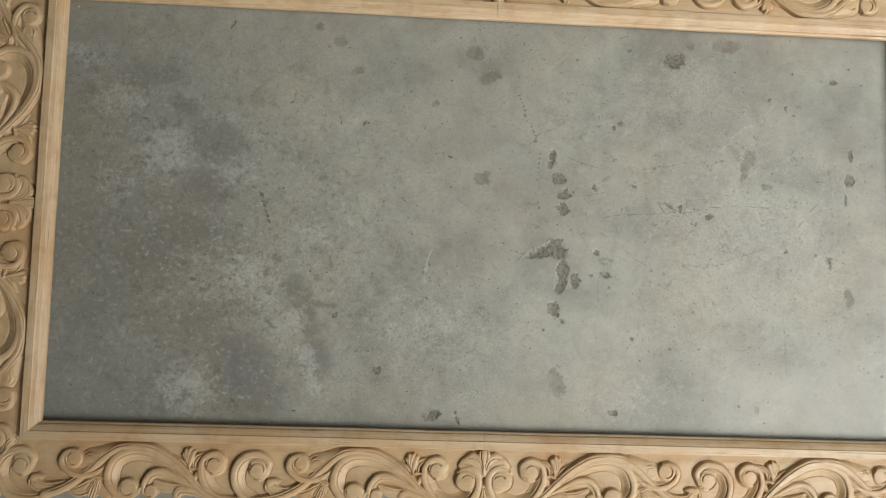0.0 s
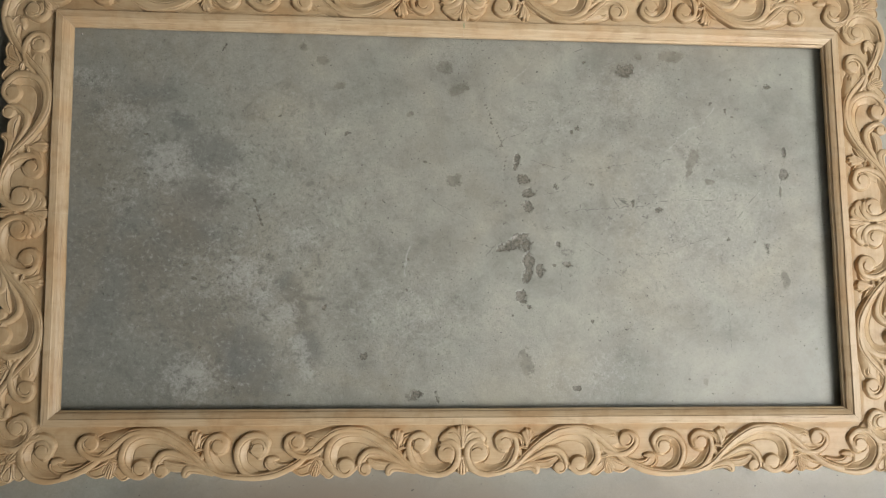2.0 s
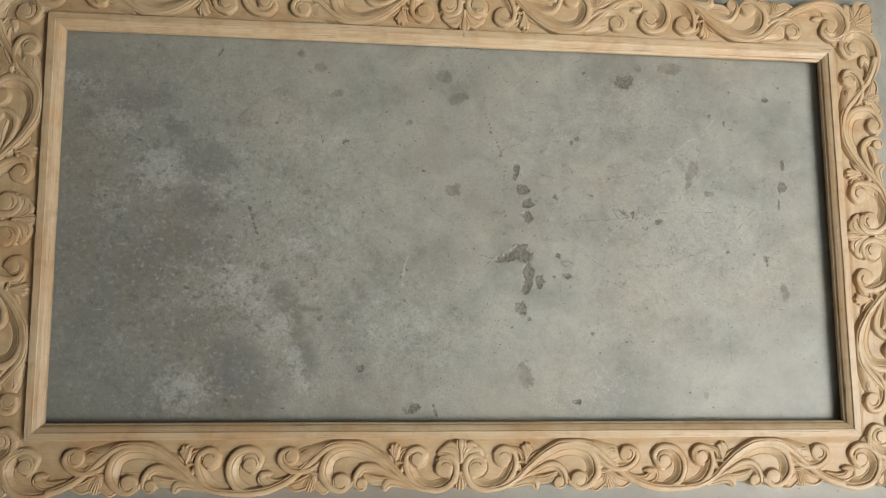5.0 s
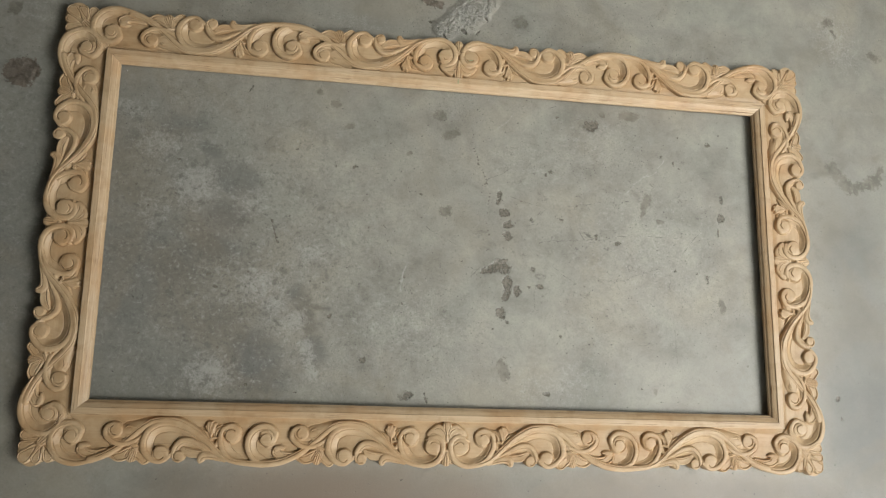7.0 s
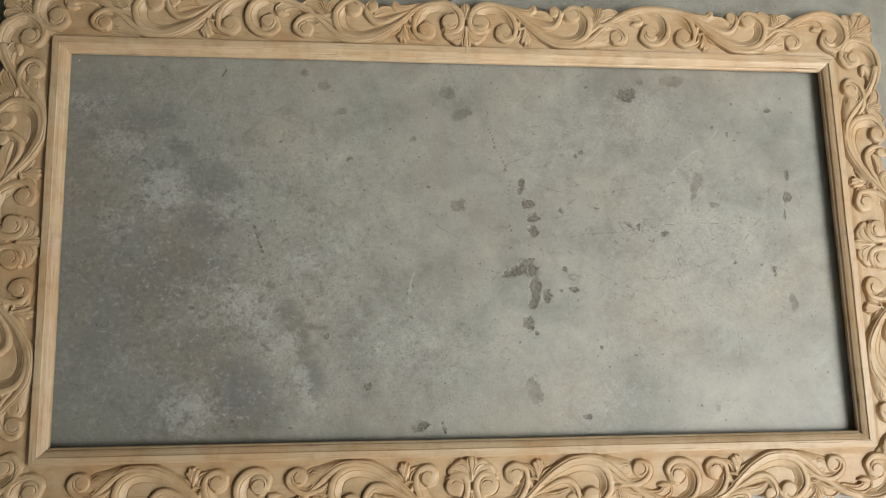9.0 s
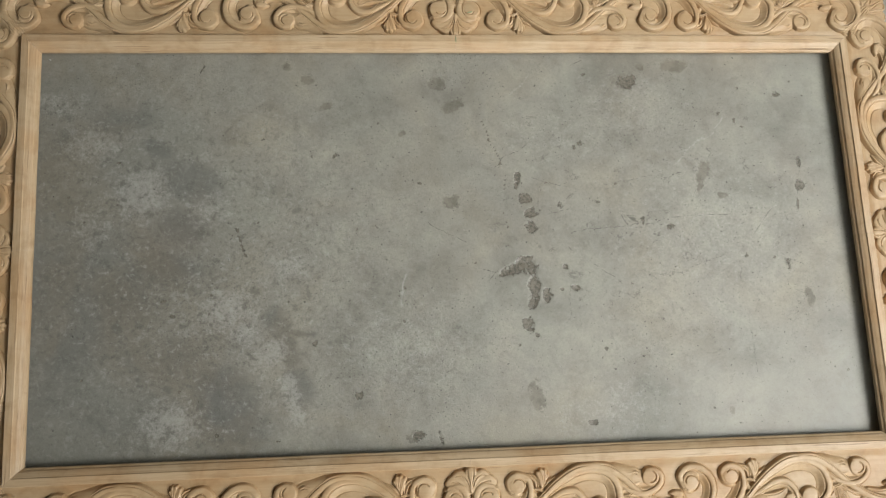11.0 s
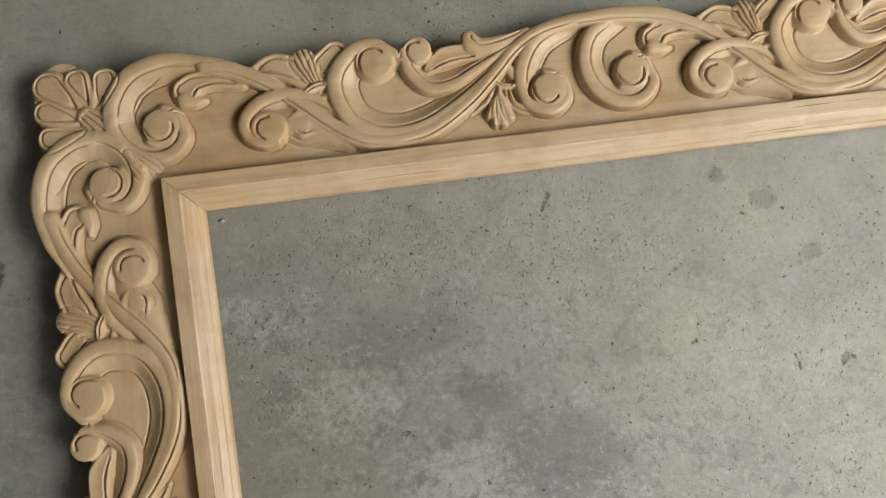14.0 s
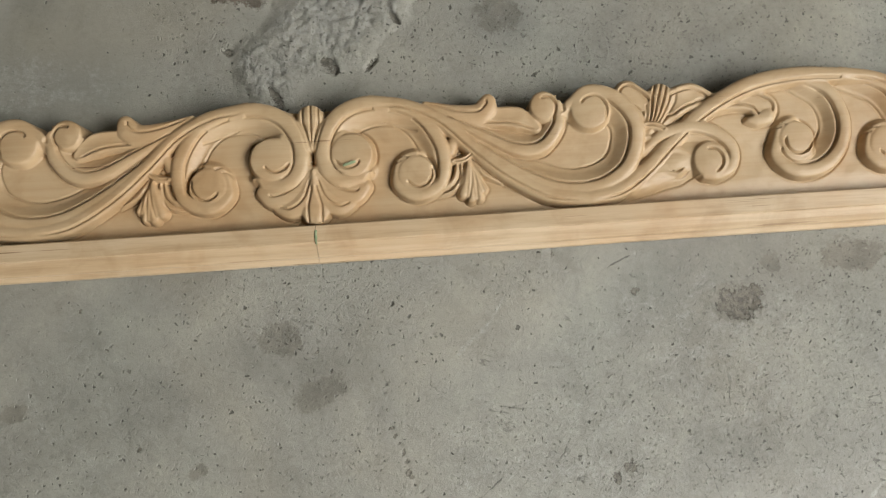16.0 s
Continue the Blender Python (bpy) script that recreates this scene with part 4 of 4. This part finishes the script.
def carve(art, sx, sy, frame_empty):
    """One quarter of the carving, mirrored by sx and sy, as two half rails with their ornaments."""
    x, y, seed = art.x, art.y, 100 + (sx > 0) * 20 + (sy > 0) * 40
    z = art.h + 0.55 * (clouds(x + 500 * sx, y + 700 * sy, 9.0, seed, 2) - 0.5)
    gy, gx = np.gradient(art.sd, STEP)
    size = np.maximum(gx ** 2 + gy ** 2, 0.6)
    past = np.clip(art.sd, 0, 1.6)
    mx, my = np.minimum(x - past * gx / size, 0), np.maximum(y - past * gy / size, 0)
    hy, hx = np.gradient(z, STEP)
    normal = np.stack([-hx, -hy, np.ones_like(z)], -1)
    normal /= np.linalg.norm(normal, axis=-1)[..., None]
    rows, cols = x.shape
    low = np.minimum(np.minimum(art.sd[:-1, :-1], art.sd[1:, :-1]), np.minimum(art.sd[:-1, 1:], art.sd[1:, 1:]))
    cx, cy = x[:-1, :-1] + STEP / 2, y[:-1, :-1] + STEP / 2
    keep = (low < 0) & (np.maximum(-cx - HALF_X, cy - HALF_Y) > 0)
    long_side = (cy - HALF_Y) > (-cx - HALF_X)
    own = art.owner[:-1, :-1]
    index = np.arange(rows * cols).reshape(rows, cols)
    corners = np.stack([index[:-1, :-1], index[:-1, 1:], index[1:, 1:], index[1:, :-1]], -1)
    padded = np.pad(keep, 1)
    edges = []
    for neighbour, a, b in ((padded[:-2, 1:-1], 0, 1), (padded[1:-1, 2:], 1, 2), (padded[2:, 1:-1], 2, 3), (padded[1:-1, :-2], 3, 0)):
        edges.append((keep & ~neighbour, a, b))
    co = np.stack([*lean(mx * sx * -1, my * sy), z], -1).reshape(-1, 3) / 1000
    nn = normal.reshape(-1, 3) * (sx * -1, sy, 1)
    side_n = np.stack([gx, gy, np.zeros_like(gx)], -1)
    side_n /= np.linalg.norm(side_n, axis=-1)[..., None] + 1e-6
    side_n = side_n.reshape(-1, 3) * (sx * -1, sy, 1)
    flip = sx * sy > 0

    def piece(name, cells, mat, parent, label=""):
        face = corners[cells]
        rim_edges = np.vstack([corners[e & cells][:, [a, b]] for e, a, b in edges])
        used, at = np.unique(np.concatenate([face.ravel(), rim_edges.ravel()]), return_inverse=True)
        face, rim_edges = at[:face.size].reshape(-1, 4), at[face.size:].reshape(-1, 2)
        rim, foot_at = np.unique(rim_edges.ravel(), return_inverse=True)
        foot_at = foot_at.reshape(-1, 2) + len(used)
        foot = co[used[rim]].copy()
        foot[:, 2] = 0.001
        walls = np.column_stack([rim_edges[:, 1], rim_edges[:, 0], foot_at[:, 0], foot_at[:, 1]])
        faces = np.vstack([face, walls])
        top_n, wall_n = nn[used], np.vstack([side_n[used], side_n[used[rim]]])
        if flip:
            faces = faces[:, ::-1]
        normals = np.vstack([top_n[faces[:len(face)].ravel()], wall_n[faces[len(face):].ravel()]])
        me = grid_mesh(name, np.vstack([co[used], foot]), faces, mat)
        me.normals_split_custom_set(normals.astype(float).tolist())
        ob = new(name, me)
        ob.parent = parent
        return tagged(ob, label)

    rails = {}
    for rail, cells, mat, label in (("long", long_side, WOOD_X, "half of a long carved rail of raw pale wood"), ("side", ~long_side, WOOD_Y, "half of a short carved rail of raw pale wood")):
        rails[rail] = piece(rail + "_rail", keep & (own == 0) & cells, mat, frame_empty, label)
    for k in range(1, len(art.names)):
        cells = keep & (own == k)
        if cells.sum() > 3:
            piece(art.names[k], cells, WOOD_X if art.rails[k] == "long" else WOOD_Y, rails[art.rails[k]])


PROFILE = ((0.0, 14.0), (0.0, 29.2), (0.8, 30.1), (12.8, 29.7), (13.4, 29.3), (13.8, 28.0), (14.6, 27.6), (19.6, 25.6), (23.8, 23.0), (24.4, 22.3), (24.8, 20.2), (25.4, 19.7), (27.8, 18.4), (28.6, 17.2), (28.7, 12.0), (27.8, 11.0), (17.0, 11.0), (17.0, 1.0), (2.0, 1.0))


def moulding(rail, sx, sy, parent):
    """Half of one inner moulding strip, mitred at the corner and butted at the middle."""
    bm = bmesh.new()
    rings, n = [], 24
    length = HALF_X if rail == "long" else HALF_Y
    for k in range(n + 1):
        q, ring = k / n, []
        for d, z in PROFILE:
            u = -0.15 - (length - d - 0.4) * q
            wobble = 0.35 * math.sin(7 * q + 3 * sx + 2 * sy) + 0.2 * math.sin(19 * q + sy)
            x, y = (u, HALF_Y - d + wobble * (1 - q)) if rail == "long" else (-(HALF_X - d + wobble * (1 - q)), -u)
            x, y = lean(-x * sx, y * sy)
            ring.append(bm.verts.new((x / 1000, y / 1000, z / 1000)))
        rings.append(ring)
    m = len(PROFILE)
    for a, b in zip(rings, rings[1:]):
        for k in range(m):
            bm.faces.new((a[k], a[(k + 1) % m], b[(k + 1) % m], b[k]))
    bm.faces.new(rings[0])
    bm.faces.new(rings[-1][::-1])
    bmesh.ops.recalc_face_normals(bm, faces=bm.faces)
    ob = part("moulding", bm, STRIP_X if rail == "long" else STRIP_Y, parent, "plain stepped inner moulding strip of raw pale wood", False)
    return ob


picture_frame = tagged(new("picture_frame"), "large raw carved wooden picture frame lying on concrete", "picture frame")
picture_frame.location = (0.0, MID_Y, 0.0)
strips = {}
for sx in (-1, 1):
    for sy in (1, -1):
        carve(art, sx, sy, picture_frame)
        for rail in ("long", "side"):
            strips[rail, sx, sy] = moulding(rail, sx, sy, picture_frame)


def crayon(x0, x1, y0, y1, z, parent, turn=0.0):
    """A short stroke of green crayon."""
    bm = bmesh.new()
    bmesh.ops.create_grid(bm, x_segments=6, y_segments=10, size=0.5, matrix=Matrix.LocRotScale(((x0 + x1) / 2, (y0 + y1) / 2, z), Euler((0, 0, radians(turn))), (x1 - x0, y1 - y0, 1)))
    for v in bm.verts:
        v.co.x += random.uniform(-0.0004, 0.0004)
    grown = bmesh.ops.extrude_face_region(bm, geom=bm.faces[:])["geom"]
    for v in grown:
        if isinstance(v, bmesh.types.BMVert):
            v.co.z -= 0.0004
    bmesh.ops.recalc_face_normals(bm, faces=bm.faces)
    return part("crayon_mark", bm, GREEN, parent, "faint green crayon stroke")


crayon(-0.0008, 0.0008, 0.3790, 0.3900, 0.0305, strips["long", 1, 1])
crayon(0.0235, 0.0335, 0.4385, 0.4405, 0.0312, picture_frame, 15.0)


# ---- mortar and grit on the floor ----
def clod(name, label, x, y, rx, ry, high, turn, seed, rough=0.35):
    """A rough lump of dried mortar, flat where it rests."""
    bm = bmesh.new()
    bmesh.ops.create_icosphere(bm, subdivisions=5 if rx > 0.02 else 3, radius=1.0)
    shift = Vector((seed * 3.1, seed * 1.7, 0.0))
    for v in bm.verts:
        d = v.co.normalized()
        r = 1 + rough * noise.fractal(d * 1.6 + shift, 1.0, 2.0, 3) + 0.24 * noise.fractal(d * 8 + shift, 0.7, 2.0, 5)
        v.co = Vector((d.x * r * rx, d.y * r * ry, max(d.z, -0.25) * r * high))
    ob = part(name, bm, MORTAR)
    ob.matrix_world = pose(x, y, high * 0.2, 0, 0, turn)
    return tagged(ob, label, "mortar lump", "dried mortar lumps")


clod("mortar_lump", "rough grey lump of dried mortar stuck on the concrete", -1.143, 0.160, 0.043, 0.025, 0.0055, 50, 2)
clod("mortar_lump", "small grey crumb of dried mortar on the concrete", -1.115, 0.096, 0.009, 0.005, 0.003, -5, 5)
clod("mortar_lump", "small flat grey crumb of dried mortar on the concrete", -1.133, 0.058, 0.012, 0.007, 0.0015, 40, 7)
clod("mortar_lump", "small pale crumb of dried mortar on the concrete", -1.043, 0.009, 0.005, 0.004, 0.002, 80, 9)
clod("mortar_lump", "tiny pale crumb of mortar beside the frame's inner corner", -0.7475, 0.3735, 0.0022, 0.0016, 0.002, 0, 11)
